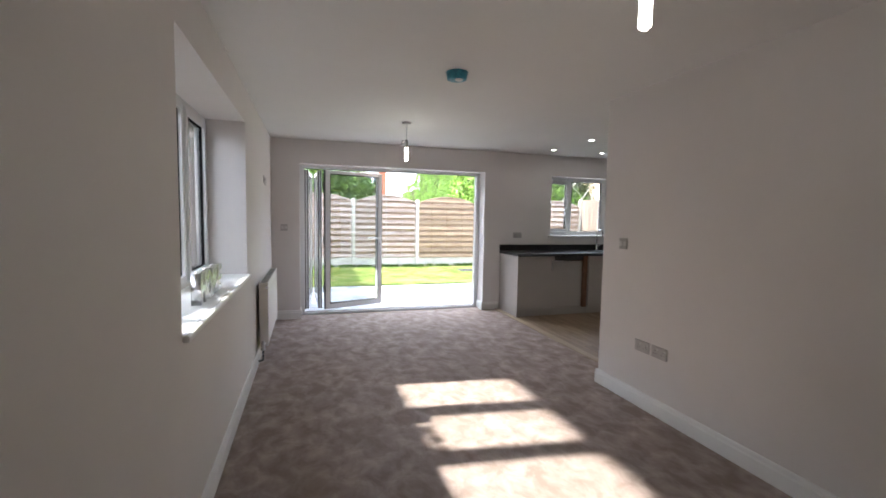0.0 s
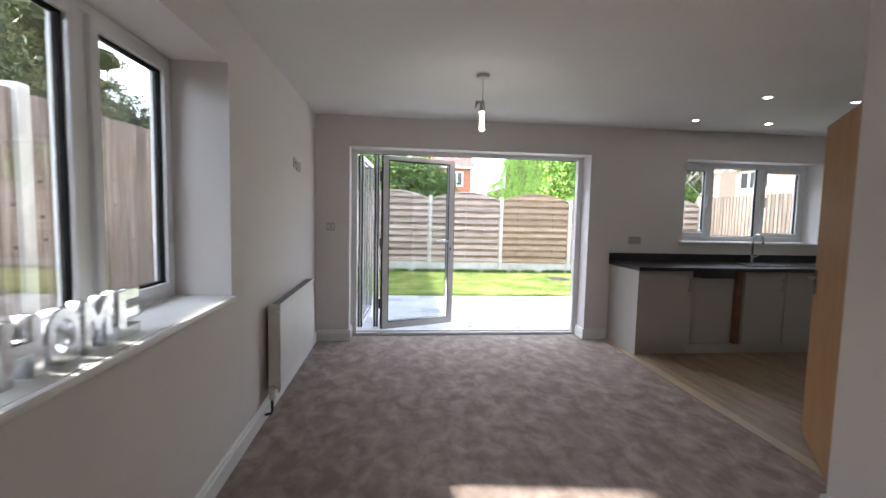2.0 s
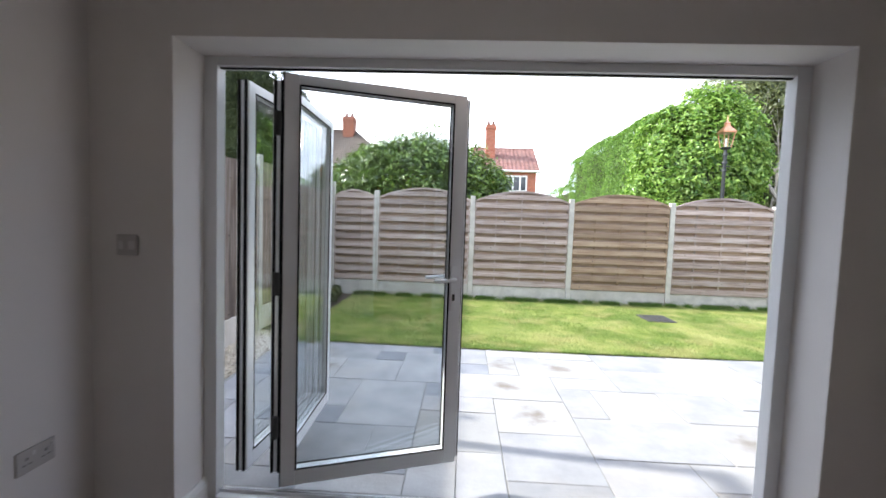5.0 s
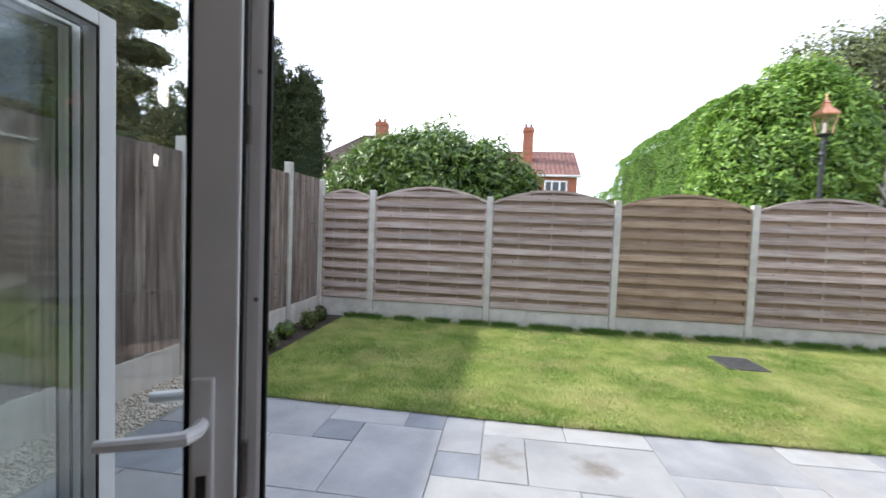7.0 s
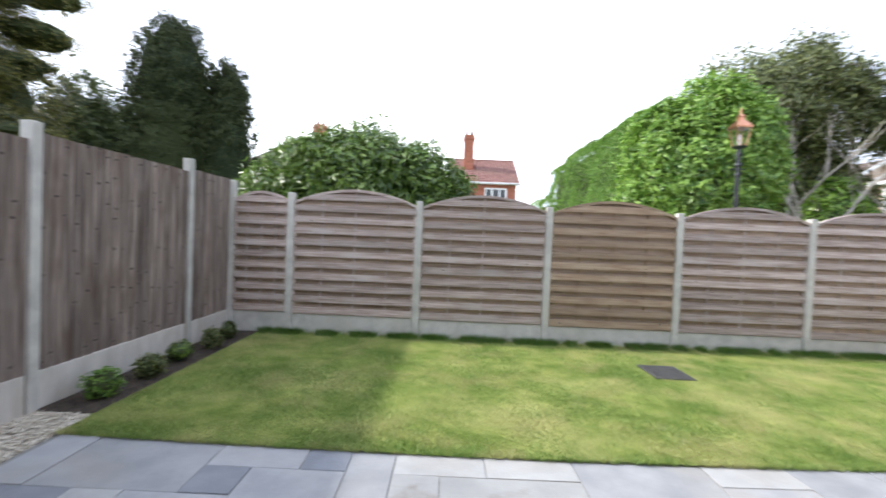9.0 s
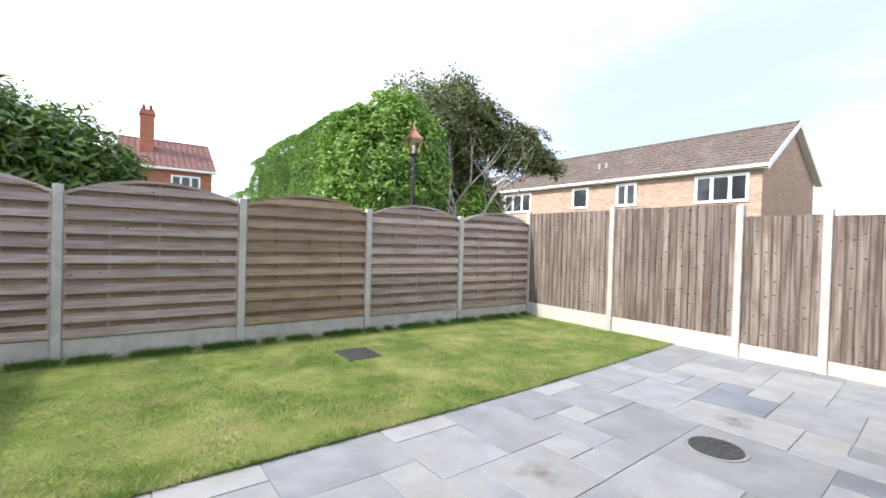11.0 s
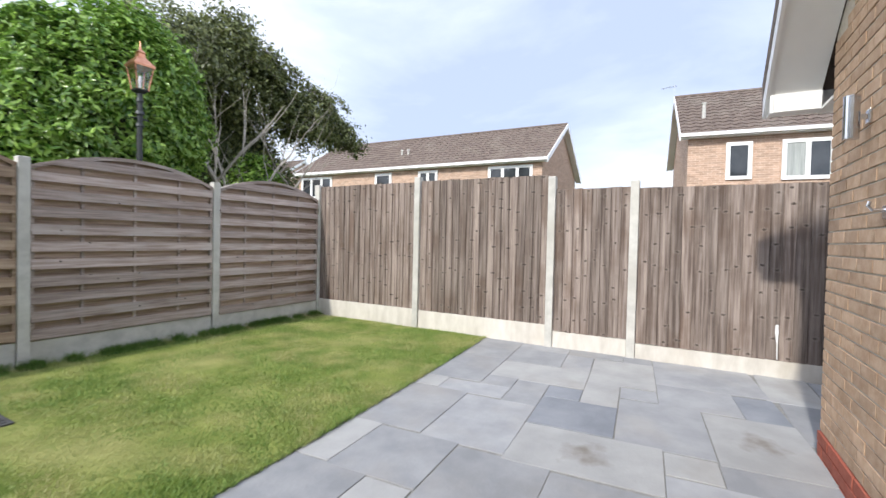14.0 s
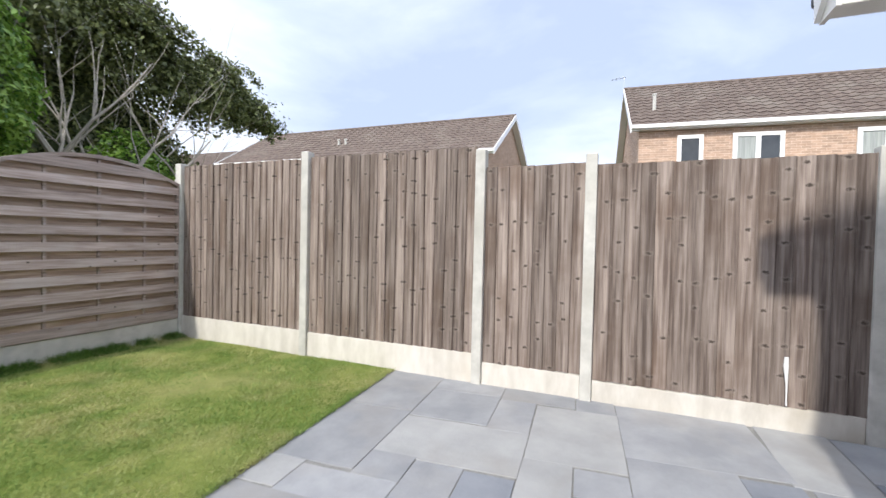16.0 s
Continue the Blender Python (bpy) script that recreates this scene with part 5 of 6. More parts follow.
part("fascia", sbox(-0.03, 0.0, 0.0, 6.7, 2.38, 2.6), GLOSS, gr, "white roof edge")



def roof_pipe(x, y, z, h, label="pale vent pipe on the roof"):
    t = thing("vent_pipe", label, "vent pipe", pose(x, y, z))
    part("pipe", cyl(B(), 0, 0, 0, h, 0.06, 0.055, 12), CONCRETE, t)
    part("cowl", cyl(B(), 0, 0, h, h + 0.05, 0.08, 0.07, 12), CONCRETE, t)


roof_pipe(23.0, 14.55, 5.2, 0.6)
roof_pipe(23.0, 14.15, 5.2, 0.6)
roof_pipe(22.3, 0.95, 5.7, 0.6)
ae = thing("tv_aerial", "thin metal television aerial above the roof", "aerial", pose(24.6, 1.98, 6.9))
part("mast", tube(B(), [(0, -0.28, 0.0), (0, -0.02, 0.25), (0, 0, 0.95)], 0.014, 6), STEEL, ae)
part("boom", tube(B(), [(0, -0.08, 0.93), (0, 0.5, 0.87)], 0.01, 6), STEEL, ae)
for k in range(4):
    part("element", tube(B(), [(-0.14, 0.03 + 0.13 * k, 0.92 - 0.012 * k), (0.14, 0.03 + 0.13 * k, 0.92 - 0.012 * k)], 0.006, 5), STEEL, ae)

# ---- planting ----


def leaf_mesh(name, pts, nrm, size, material, seed, aspect=2.2, droop=0.0, jitter=0.8):
    """Many folded leaves; each is two triangles hinged on its midrib."""
    rng = np.random.default_rng(seed)
    n = len(pts)
    v = rng.normal(size=(n, 3))
    nn = nrm + v * jitter
    nn /= np.linalg.norm(nn, axis=1)[:, None] + 1e-9
    t = np.cross(nn, rng.normal(size=(n, 3)))
    t[:, 2] -= droop
    t -= nn * (t * nn).sum(1)[:, None]
    t /= np.linalg.norm(t, axis=1)[:, None] + 1e-9
    s = np.cross(nn, t)
    L_ = size * rng.uniform(0.6, 1.35, n)[:, None]
    w = L_ / aspect
    P = np.empty((n, 4, 3))
    P[:, 0] = pts - t * L_ / 2
    P[:, 1] = pts + s * w / 2 + nn * w * 0.22
    P[:, 2] = pts + t * L_ / 2
    P[:, 3] = pts - s * w / 2 + nn * w * 0.22
    me = bpy.data.meshes.new(name)
    k = np.arange(n) * 4
    F = np.stack([np.stack([k, k + 1, k + 2], 1), np.stack([k, k + 2, k + 3], 1)], 1).reshape(-1, 3)
    me.vertices.add(n * 4)
    me.vertices.foreach_set("co", P.reshape(-1))
    me.loops.add(len(F) * 3)
    me.loops.foreach_set("vertex_index", F.reshape(-1).astype(np.int32))
    me.polygons.add(len(F))
    me.polygons.foreach_set("loop_start", (np.arange(len(F)) * 3).astype(np.int32))
    me.update(calc_edges=True)
    me.validate()
    me.materials.append(material)
    return me


def blob_points(n, centre, radii, seed, rough=0.28, freq=1.3, depth=0.3, zmin=None, clump=0, spray=0.16):
    """Points in the outer shell of a lumpy ellipsoid, with their outward directions."""
    rng = np.random.default_rng(seed)
    d = rng.normal(size=(n, 3))
    d /= np.linalg.norm(d, axis=1)[:, None]
    off = Vector((seed * 3.7, seed * 1.3, 0))
    r = np.array([1 + rough * noise.fractal(Vector(q) * freq * 1.5 + off, 0.8, 2.0, 4) for q in d])
    inner = 1 - depth * rng.random(n) ** 1.6
    p = d * (r * inner)[:, None] * np.array(radii) + np.array(centre)
    if clump:
        # leaves gather in sprays, each turned outwards and up from its shoot
        m = max(4, n // clump)
        own = np.where(rng.random(n) < 0.55, rng.integers(0, m, n), np.arange(n))
        o = rng.normal(size=(n, 3))
        o /= np.linalg.norm(o, axis=1)[:, None]
        p = p[own] + (o + d[own] * 0.35) * spray * rng.uniform(0.2, 1.0, n)[:, None] * np.where(own == np.arange(n), 0.2, 1.0)[:, None]
        d = o * 0.6 + d[own] * 0.9 + np.array((0, 0, 0.35))
    if zmin is not None:
        keep = p[:, 2] > zmin
        p, d = p[keep], d[keep]
    return p, d


# A solid lump inside a crown; its dark colour imitates the shade there.
def core(centre, radii, seed, rough=0.2, scale=0.72):
    bm = B()
    bmesh.ops.create_icosphere(bm, subdivisions=3, radius=1.0)
    off = Vector((seed * 3.7, seed * 1.3, 0))
    for v in bm.verts:
        k = (1 + rough * noise.fractal(v.co * 1.95 + off, 0.8, 2.0, 4)) * scale
        v.co = Vector((v.co.x * radii[0] * k + centre[0], v.co.y * radii[1] * k + centre[1], v.co.z * radii[2] * k + centre[2]))
    return bm


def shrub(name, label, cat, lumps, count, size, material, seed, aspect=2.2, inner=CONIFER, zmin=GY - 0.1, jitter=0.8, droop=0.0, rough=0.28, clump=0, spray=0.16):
    t = thing(name, label, cat, pose(lumps[0][0][0], lumps[0][0][1], GY - 0.1))
    ox, oy, oz = lumps[0][0][0], lumps[0][0][1], GY - 0.1
    P, D = [], []
    tot = sum(r[0] * r[2] for _, r in lumps)
    bm = B()
    for i, (c, r) in enumerate(lumps):
        p, d = blob_points(int(count * r[0] * r[2] / tot), c, r, seed + i, rough, zmin=zmin, clump=clump, spray=spray)
        P.append(p)
        D.append(d)
        tmp = core(c, r, seed + i, rough)
        me = bpy.data.meshes.new("tmp")
        tmp.to_mesh(me)
        tmp.free()
        bm.from_mesh(me)
        bpy.data.meshes.remove(me)
    bmesh.ops.translate(bm, verts=bm.verts, vec=(-ox, -oy, -oz))
    # Dark lumps, not leaves: the crown's inner shade put into colour.
    part("shade_core", bm, inner, t)
    P, D = np.concatenate(P) - np.array((ox, oy, oz)), np.concatenate(D)
    cr = piece("crown", leaf_mesh("crown", P, D, size, material, seed, aspect, droop, jitter), t, Matrix())
    tagged(cr, kind="stuff")
    k = lumps[0][1][2]
    part("trunk", tube(B(), [(0, 0, 0), (0.02 * k, 0.01 * k, 0.35 * k), (0.0, 0.03 * k, 0.8 * k)], [0.07 * k, 0.05 * k, 0.03 * k], 8), BARK, t)
    return t


shrub("laurel_bush", "broad glossy green laurel bush behind the fence", "bush",
      [((0.55, 8.7, 1.7), (1.6, 1.0, 1.6)), ((-0.75, 8.75, 1.5), (1.05, 0.95, 1.55)), ((1.7, 8.65, 1.5), (0.95, 0.9, 1.55)), ((0.2, 8.6, 2.3), (1.3, 0.8, 0.95))], 76000, 0.15, LAUREL, 5, 4.0, rough=0.16, clump=22, spray=0.2, jitter=0.7, droop=-0.9)
shrub("laurel_bush", "tall bright green laurel beside the lamp post", "bush",
      [((7.35, 9.7, 2.6), (1.25, 1.0, 2.2)), ((6.6, 9.8, 2.4), (0.8, 0.9, 1.95)), ((8.0, 9.8, 3.2), (1.1, 0.9, 1.6)), ((7.1, 9.5, 1.5), (1.2, 0.8, 1.8))], 76000, 0.125, LAUREL_L, 15, 2.6, rough=0.2, clump=30, spray=0.2, jitter=0.6)
# the clipped hedge that runs away from the garden
hg = thing("hedge", "tall clipped green hedge running into the distance", "hedge", pose(6.9, 10, GY - 0.1))
rng = np.random.default_rng(3)


def hedge_points(n, x0, x1, y0, y1, z1, seed):
    r = np.random.default_rng(seed)
    u = r.random(n)
    y = y0 + (y1 - y0) * r.random(n) ** 1.3
    top = u < 0.25
    x = np.where(top, x0 + (x1 - x0) * r.random(n), x0)
    z = np.where(top, z1, r.random(n) * z1)
    bump = np.array([noise.fractal(Vector((0.3, a * 0.9, c * 0.9)), 1.0, 2.0, 3) for a, c in zip(y, z)]) * 0.26
    rnd = np.clip((z - (z1 - 0.5)) / 0.5, 0, 1) ** 2 * 0.35
    x = np.where(top, x, x - bump + rnd + r.random(n) * 0.12)
    z = np.where(top, z + bump - r.random(n) * 0.12 - 0.3 * np.clip(1 - (x - x0) / 0.5, 0, 1) ** 2, z)
    d = np.where(top[:, None], np.array([[0, 0, 1.0]]), np.array([[-1.0, 0, 0.25]]))
    return np.stack([x, y, z], 1), d


for i, (x0, y0, y1, z1, n_) in enumerate(((-0.75, -0.5, 8.3, 4.7, 90000), (-0.9, 8.3, 12.5, 3.5, 10000))):
    p, d = hedge_points(n_, x0, x0 + 1.2, y0, y1, z1, 30 + i)
    tagged(piece("crown", leaf_mesh("crown", p, d, 0.075, HEDGE, 40 + i, 3.4), hg, Matrix()), kind="stuff")
    # Plain dark box behind the leaves, painting the hedge's inner shade.
    part("shade_core", sbox(x0 + 0.35, x0 + 1.4, y0, y1, 0, z1 - 0.35), CONIFER, hg)


def limb(bm, p, d, length, r, depth, rng_, out, bend=0.35, up=0.1):
    pts, rs = [tuple(p)], [r]
    q, dd = Vector(p), Vector(d)
    seg = 5
    for i in range(seg):
        dd = (dd + Vector((rng_.uniform(-bend, bend), rng_.uniform(-bend, bend), rng_.uniform(-bend, bend) + up)) * 0.5).normalized()
        q = q + dd * (length / seg)
        pts.append(tuple(q))
        rs.append(r * (1 - 0.75 * (i + 1) / seg))
    tube(bm, pts, rs, 6)
    out.append((Vector(q), dd))
    if depth > 0:
        for k in range(3):
            i = rng_.randint(2, seg)
            a = Vector((rng_.uniform(-1, 1), rng_.uniform(-1, 1), rng_.uniform(-0.3, 0.7)))
            limb(bm, pts[i], (dd * 0.6 + a * 0.8).normalized(), length * 0.62, rs[i] * 0.7, depth - 1, rng_, out, bend, up)


def tree(name, label, x, y, lumps, count, size, leaf, bark, seed, limbs=6, trunk_h=2.2, r=0.16, aspect=2.0, bare=None, rough=0.35, spread=1.0, droop=0.0, loose=0.8, clump=0, spray=0.2):
    rg = random.Random(seed)
    t = thing(name, label, "tree", pose(x, y, GY - 0.1))
    bm = B()
    tube(bm, [(0, 0, 0), (0.05, 0.02, trunk_h * 0.5), (-0.03, 0.05, trunk_h)], [r * 1.3, r, r * 0.8], 10)
    part("trunk", bm, bark, t)
    tips = []
    for i in range(limbs):
        a = i * 2 * math.pi / limbs + rg.uniform(-0.4, 0.4)
        bm = B()
        if bare:  # long wavering stems that rise in front of the foliage
            limb(bm, (rg.uniform(-0.9, 1.1), rg.uniform(-0.25, 0.2), rg.uniform(0.2, trunk_h)), Vector((rg.uniform(-0.45, 0.75), rg.uniform(-0.12, 0.25), 1.0)).normalized(), rg.uniform(2.7, 3.6), rg.uniform(0.04, 0.075), 2, rg, tips, 0.42)
        else:
            limb(bm, (0, 0.02, trunk_h * rg.uniform(0.45, 0.98)), Vector((math.cos(a) * spread, math.sin(a) * spread, rg.uniform(0.7, 1.3))).normalized(), rg.uniform(1.6, 2.5), r * 0.5, 2, rg, tips)
        part("limb", bm, bare or bark, t)
    P, D = [], []
    tot = sum(q[0] * q[2] for _, q in lumps)
    for i, (c, q) in enumerate(lumps):
        p, d = blob_points(int(count * q[0] * q[2] / tot), c, q, seed + i, rough, 1.8, loose, None, clump, spray)
        P.append(p)
        D.append(d)
    rn = np.random.default_rng(seed)
    for q, dd in ([] if bare else tips):
        k = max(8, count // 400)
        p = np.array(q) + np.array((x, y, 0)) + rn.normal(size=(k, 3)) * 0.22
        P.append(p)
        D.append(rn.normal(size=(k, 3)))
    P = np.concatenate(P) - np.array((x, y, 0))
    tagged(piece("crown", leaf_mesh("crown", P, np.concatenate(D), size, leaf, seed, aspect, droop), t, Matrix()), kind="stuff")
    return t


haw = tree("hawthorn_tree", "dark wind-bent tree with pale bare branches", 9.9, 10.0,
     [((9.3, 11.3, 5.3), (1.5, 1.1, 1.1)), ((10.4, 11.4, 5.4), (1.5, 1.1, 1.15)), ((10.6, 11.2, 6.25), (0.7, 0.6, 0.6)), ((11.7, 11.4, 4.9), (1.4, 1.0, 0.95)), ((12.8, 10.9, 4.6), (1.2, 0.8, 0.7)), ((13.8, 10.8, 4.5), (0.8, 0.6, 0.4)), ((14.6, 10.8, 4.4), (0.5, 0.4, 0.25)), ((9.4, 12.3, 2.4), (2.2, 0.8, 2.6)), ((11.2, 12.3, 2.2), (1.4, 0.7, 1.9))], 70000, 0.10, HAWTHORN, BARK, 61, 9, 1.8, 0.2, 1.8, DEADWOOD, 0.4, 1.0, 0.3, 0.7, 34, 0.3)
rg = random.Random(9)
rn = np.random.default_rng(9)
twigs, P, D = B(), [], []
for k in range(70):
    # arching twigs that lean away from the wind and hang at their ends
    q = Vector((rg.uniform(0.6, 3.9), rg.uniform(0.5, 1.3), 0))
    q.z = 6.15 - 0.36 * max(0.0, q.x - 0.6) + rg.uniform(-0.75, 0.25)
    dd = Vector((1.0, rg.uniform(-0.45, 0.35), rg.uniform(0.0, 0.55))).normalized()
    pts = [tuple(q)]
    for s in range(7):
        dd = (dd + Vector((0.02, rg.uniform(-0.15, 0.15), -0.17))).normalized()
        q = q + dd * rg.uniform(0.1, 0.2)
        pts.append(tuple(q))
        m_ = 26
        P.append(np.array(q) + rn.normal(size=(m_, 3)) * np.array((0.085, 0.085, 0.07)) * (1.25 - 0.11 * s))
        D.append(rn.normal(size=(m_, 3)))
    tube(twigs, pts, [0.014 - 0.0014 * s for s in range(8)], 4)
part("twig", twigs, BARK, haw, "thin drooping twigs")
tagged(piece("crown", leaf_mesh("crown", np.concatenate(P), np.concatenate(D), 0.09, HAWTHORN, 19, 1.8, 0.3), haw, Matrix()), kind="stuff")
shrub("dark_shrub", "dense dark shrub under the bare branches", "bush", [((9.7, 12.0, 2.2), (1.8, 0.7, 2.5)), ((11.3, 12.1, 2.1), (1.6, 0.7, 2.2)), ((12.5, 12.0, 2.0), (1.1, 0.6, 1.7)), ((10.6, 12.0, 3.0), (1.6, 0.7, 2.3)), ((11.6, 12.0, 3.2), (1.1, 0.6, 1.3))], 40000, 0.11, HAWTHORN, 65, 2.0, rough=0.25)
rg = random.Random(31)
fronds = []
for k in range(46):
    z = rg.uniform(2.6, 12.5)
    reach = 4.7 - 0.16 * z + rg.uniform(-0.5, 0.45)
    a = rg.uniform(-2.6, 0.5)
    fronds.append(((-15.0 + reach * math.cos(a), 14 + 0.8 * reach * math.sin(a), z), (rg.uniform(0.9, 1.5), rg.uniform(0.9, 1.4), rg.uniform(0.4, 0.65))))
shrub("conifer_tree", "tall golden-green conifer with layered fronds beyond the side fence", "tree",
      [((-15, 14, 4.5), (4.3, 3.2, 4.6)), ((-15, 14, 8.8), (3.5, 2.6, 4.2))] + fronds, 170000, 0.1, CEDAR, 71, 2.4, rough=0.3, droop=0.5, clump=60, spray=0.3)
shrub("broadleaf_tree", "dense dark green tree beyond the side fence", "tree",
      [((-9, -1.5, 4.0), (2.6, 3.2, 2.3)), ((-9.5, -5.5, 3.9), (2.4, 2.6, 2.2)), ((-9.8, 1.6, 4.2), (2.4, 2.6, 3.0)), ((-10.5, 4.8, 4.5), (2.8, 3.0, 3.6))], 60000, 0.2, YEW, 81, 1.9, rough=0.35, clump=30, spray=0.3)
shrub("laurel_bush", "low bright green bush behind the fence corner", "bush", [((10.95, 10.6, 1.8), (0.75, 0.5, 1.25)), ((11.6, 10.7, 1.6), (0.6, 0.5, 1.0))], 9000, 0.11, LAUREL_L, 131, 2.4, clump=24)
shrub("broadleaf_tree", "rounded green tree in the distance", "tree", [((-13.6, 19, 4.4), (2.6, 2.0, 3.0)), ((-11.2, 19.5, 3.6), (1.8, 1.6, 2.6)), ((-9.0, 20, 3.0), (1.6, 1.5, 2.3))], 34000, 0.17, YEW, 91, 2.0, rough=0.3, clump=28, spray=0.25)
shrub("conifer_tree", "tall dark conical conifer behind the fence", "tree",
      [((-6.5, 14, 3.2), (1.5, 1.5, 4.1)), ((-6.5, 14, 5.5), (1.3, 1.3, 2.2)), ((-6.55, 14, 6.8), (0.78, 0.78, 1.2)), ((-5.7, 14.2, 3.2), (1.0, 1.0, 3.4)), ((-5.0, 14.3, 3.2), (0.95, 0.95, 3.3)), ((-4.9, 14.3, 5.2), (0.6, 0.6, 1.6))], 70000, 0.12, CONIFER, 101, 3.2, rough=0.13, droop=0.6, clump=45, spray=0.17)
for i, y in enumerate((4.2, 4.75, 5.3, 5.9, 6.4)):
    shrub("border_shrub", "small dark green shrub in the soil border", "shrub", [((-0.82 + 0.05 * (i % 2), y, GY + 0.12), (0.15 - 0.012 * i, 0.16, 0.15 - 0.02 * (i % 3)))], 420, 0.04, (HEDGE, HAWTHORN, LAUREL, HAWTHORN, YEW)[i], 120 + i, 2.0, zmin=GY)

# ---- lawn ----
b = B()
bmesh.ops.create_grid(b, x_segments=80, y_segments=30, size=1)
for v in b.verts:
    x, y = -0.6 + (v.co.x + 1) / 2 * (RF - 0.03 + 0.6), 0.0
    y = lawn_y(x) + (v.co.y + 1) / 2 * (FY - 0.03 - lawn_y(x))
    v.co = Vector((x, y, GY + 0.014 + 0.012 * noise.noise(Vector((x * 1.3, y * 1.3, 0)))))
structure("lawn", b, TURF, "mown patchy green lawn", "lawn")


def grass(n, seed, fringe=False):
    r = np.random.default_rng(seed)
    x = r.uniform(-0.6, RF - 0.04, n)
    y_edge = lawn_y(x)
    y = y_edge - 0.015 + (FY - 0.03 - y_edge) * r.random(n) ** 1.15
    if fringe:
        clump = np.array([noise.noise(Vector((q * 3.7, 0, 9))) for q in x])
        x, y_edge = x[clump > -0.12], y_edge[clump > -0.12]
        n = len(x)
        y = FY - 0.06 - 0.14 * r.random(n) ** 2
    edge = np.exp(-(FY - 0.03 - y) / 0.09) * (0.15 * r.random(n) ** 1.3 if fringe else 0.13 * r.random(n) ** 1.5) + np.exp(-(y - y_edge) / 0.04) * 0.012
    k = np.array([noise.noise(Vector((a * 1.7, c * 1.7, 5))) for a, c in zip(x, y)])
    h = r.uniform(0.014, 0.034, n) * (1 + 0.5 * k) + edge
    a = r.uniform(0, 2 * math.pi, n)
    w = r.uniform(0.0025, 0.005, n) * (1.5 if fringe else 1.0)
    lean = r.normal(size=(n, 2)) * h[:, None] * 0.55
    P = np.empty((n, 3, 3))
    base = np.stack([x, y, np.full(n, GY + 0.006)], 1)
    sx = np.stack([np.cos(a) * w, np.sin(a) * w, np.zeros(n)], 1)
    P[:, 0], P[:, 1] = base - sx, base + sx
    P[:, 2] = base + np.stack([lean[:, 0], lean[:, 1], h], 1)
    me = bpy.data.meshes.new("grass")
    me.vertices.add(n * 3)
    me.vertices.foreach_set("co", P.reshape(-1))
    me.loops.add(n * 3)
    me.loops.foreach_set("vertex_index", np.arange(n * 3, dtype=np.int32))
    me.polygons.add(n)
    me.polygons.foreach_set("loop_start", (np.arange(n) * 3).astype(np.int32))
    me.update(calc_edges=True)
    me.materials.append(FRINGE if fringe else BLADE)
    return tagged(new("grass", me), "long uncut grass against the fence" if fringe else "short mown green grass", "grass", kind="stuff")


grass(230000, 7)
grass(36000, 8, True)

# ---- covers ----
mh = thing("drain_cover", "dark square inspection cover sunk in the lawn", "drain cover", pose(4.82, 5.65, GY + 0.025))
part("cover_frame", sbox(-0.225, 0.225, -0.265, 0.265, -0.03, 0.006, bevel=0.004), CASTIRON, mh)
b = B()
for i in range(9):
    for j in range(9):
        box(b, -0.2 + i * 0.046, -0.17 + i * 0.046, -0.235 + j * 0.054, -0.2 + j * 0.054, 0.006, 0.011)
tagged(part("tread_pattern", b, CASTIRON, mh), kind="stuff")
rc = thing("round_cover", "round dark speckled drain cover in the paving", "drain cover", pose(5.97, 1.82, GY + 0.002))
part("cover_ring", cyl(B(), 0, 0, -0.02, 0.004, 0.215, None, 40), SLAB, rc)
part("cover_plate", cyl(B(), 0, 0, 0.004, 0.011, 0.185, None, 40), CASTIRON, rc)
b = B()
r_ = random.Random(4)
for i in range(150):
    a, q = r_.uniform(0, 6.283), 0.175 * math.sqrt(r_.random())
    box(b, q * math.cos(a) - 0.006, q * math.cos(a) + 0.006, q * math.sin(a) - 0.006, q * math.sin(a) + 0.006, 0.011, 0.014)
tagged(part("tread_pattern", b, CASTIRON, rc), kind="stuff")


def stones(n, x0, x1, y0, y1, seed):
    r = np.random.default_rng(seed)
    c = np.stack([r.uniform(x0, x1, n), r.uniform(y0, y1, n), GY + r.uniform(-0.02, 0.012, n)], 1)
    o = np.array([(1, 0, 0), (-1, 0, 0), (0, 1, 0), (0, -1, 0), (0, 0, 1), (0, 0, -1.0)])
    f = np.array([(0, 2, 4), (2, 1, 4), (1, 3, 4), (3, 0, 4), (2, 0, 5), (1, 2, 5), (3, 1, 5), (0, 3, 5)])
    s = r.uniform(0.008, 0.019, (n, 1, 1)) * np.stack([r.uniform(0.8, 1.4, n), r.uniform(0.8, 1.3, n), r.uniform(0.5, 0.9, n)], 1)[:, None, :]
    a = r.uniform(0, 6.283, n)
    R = np.zeros((n, 3, 3))
    R[:, 0, 0], R[:, 0, 1], R[:, 1, 0], R[:, 1, 1], R[:, 2, 2] = np.cos(a), -np.sin(a), np.sin(a), np.cos(a), 1
    V = np.einsum("nij,nkj->nki", R, o[None] * s) + r.normal(size=(n, 6, 3)) * 0.0018 + c[:, None]
    F = (f[None] + (np.arange(n) * 6)[:, None, None]).reshape(-1, 3)
    me = bpy.data.meshes.new("gravel")
    me.vertices.add(n * 6)
    me.vertices.foreach_set("co", V.reshape(-1))
    me.loops.add(len(F) * 3)
    me.loops.foreach_set("vertex_index", F.reshape(-1).astype(np.int32))
    me.polygons.add(len(F))
    me.polygons.foreach_set("loop_start", (np.arange(len(F)) * 3).astype(np.int32))
    me.update(calc_edges=True)
    me.materials.append(PEBBLE)
    return tagged(new("gravel", me), "pale cream gravel along the fence", "gravel", kind="stuff")


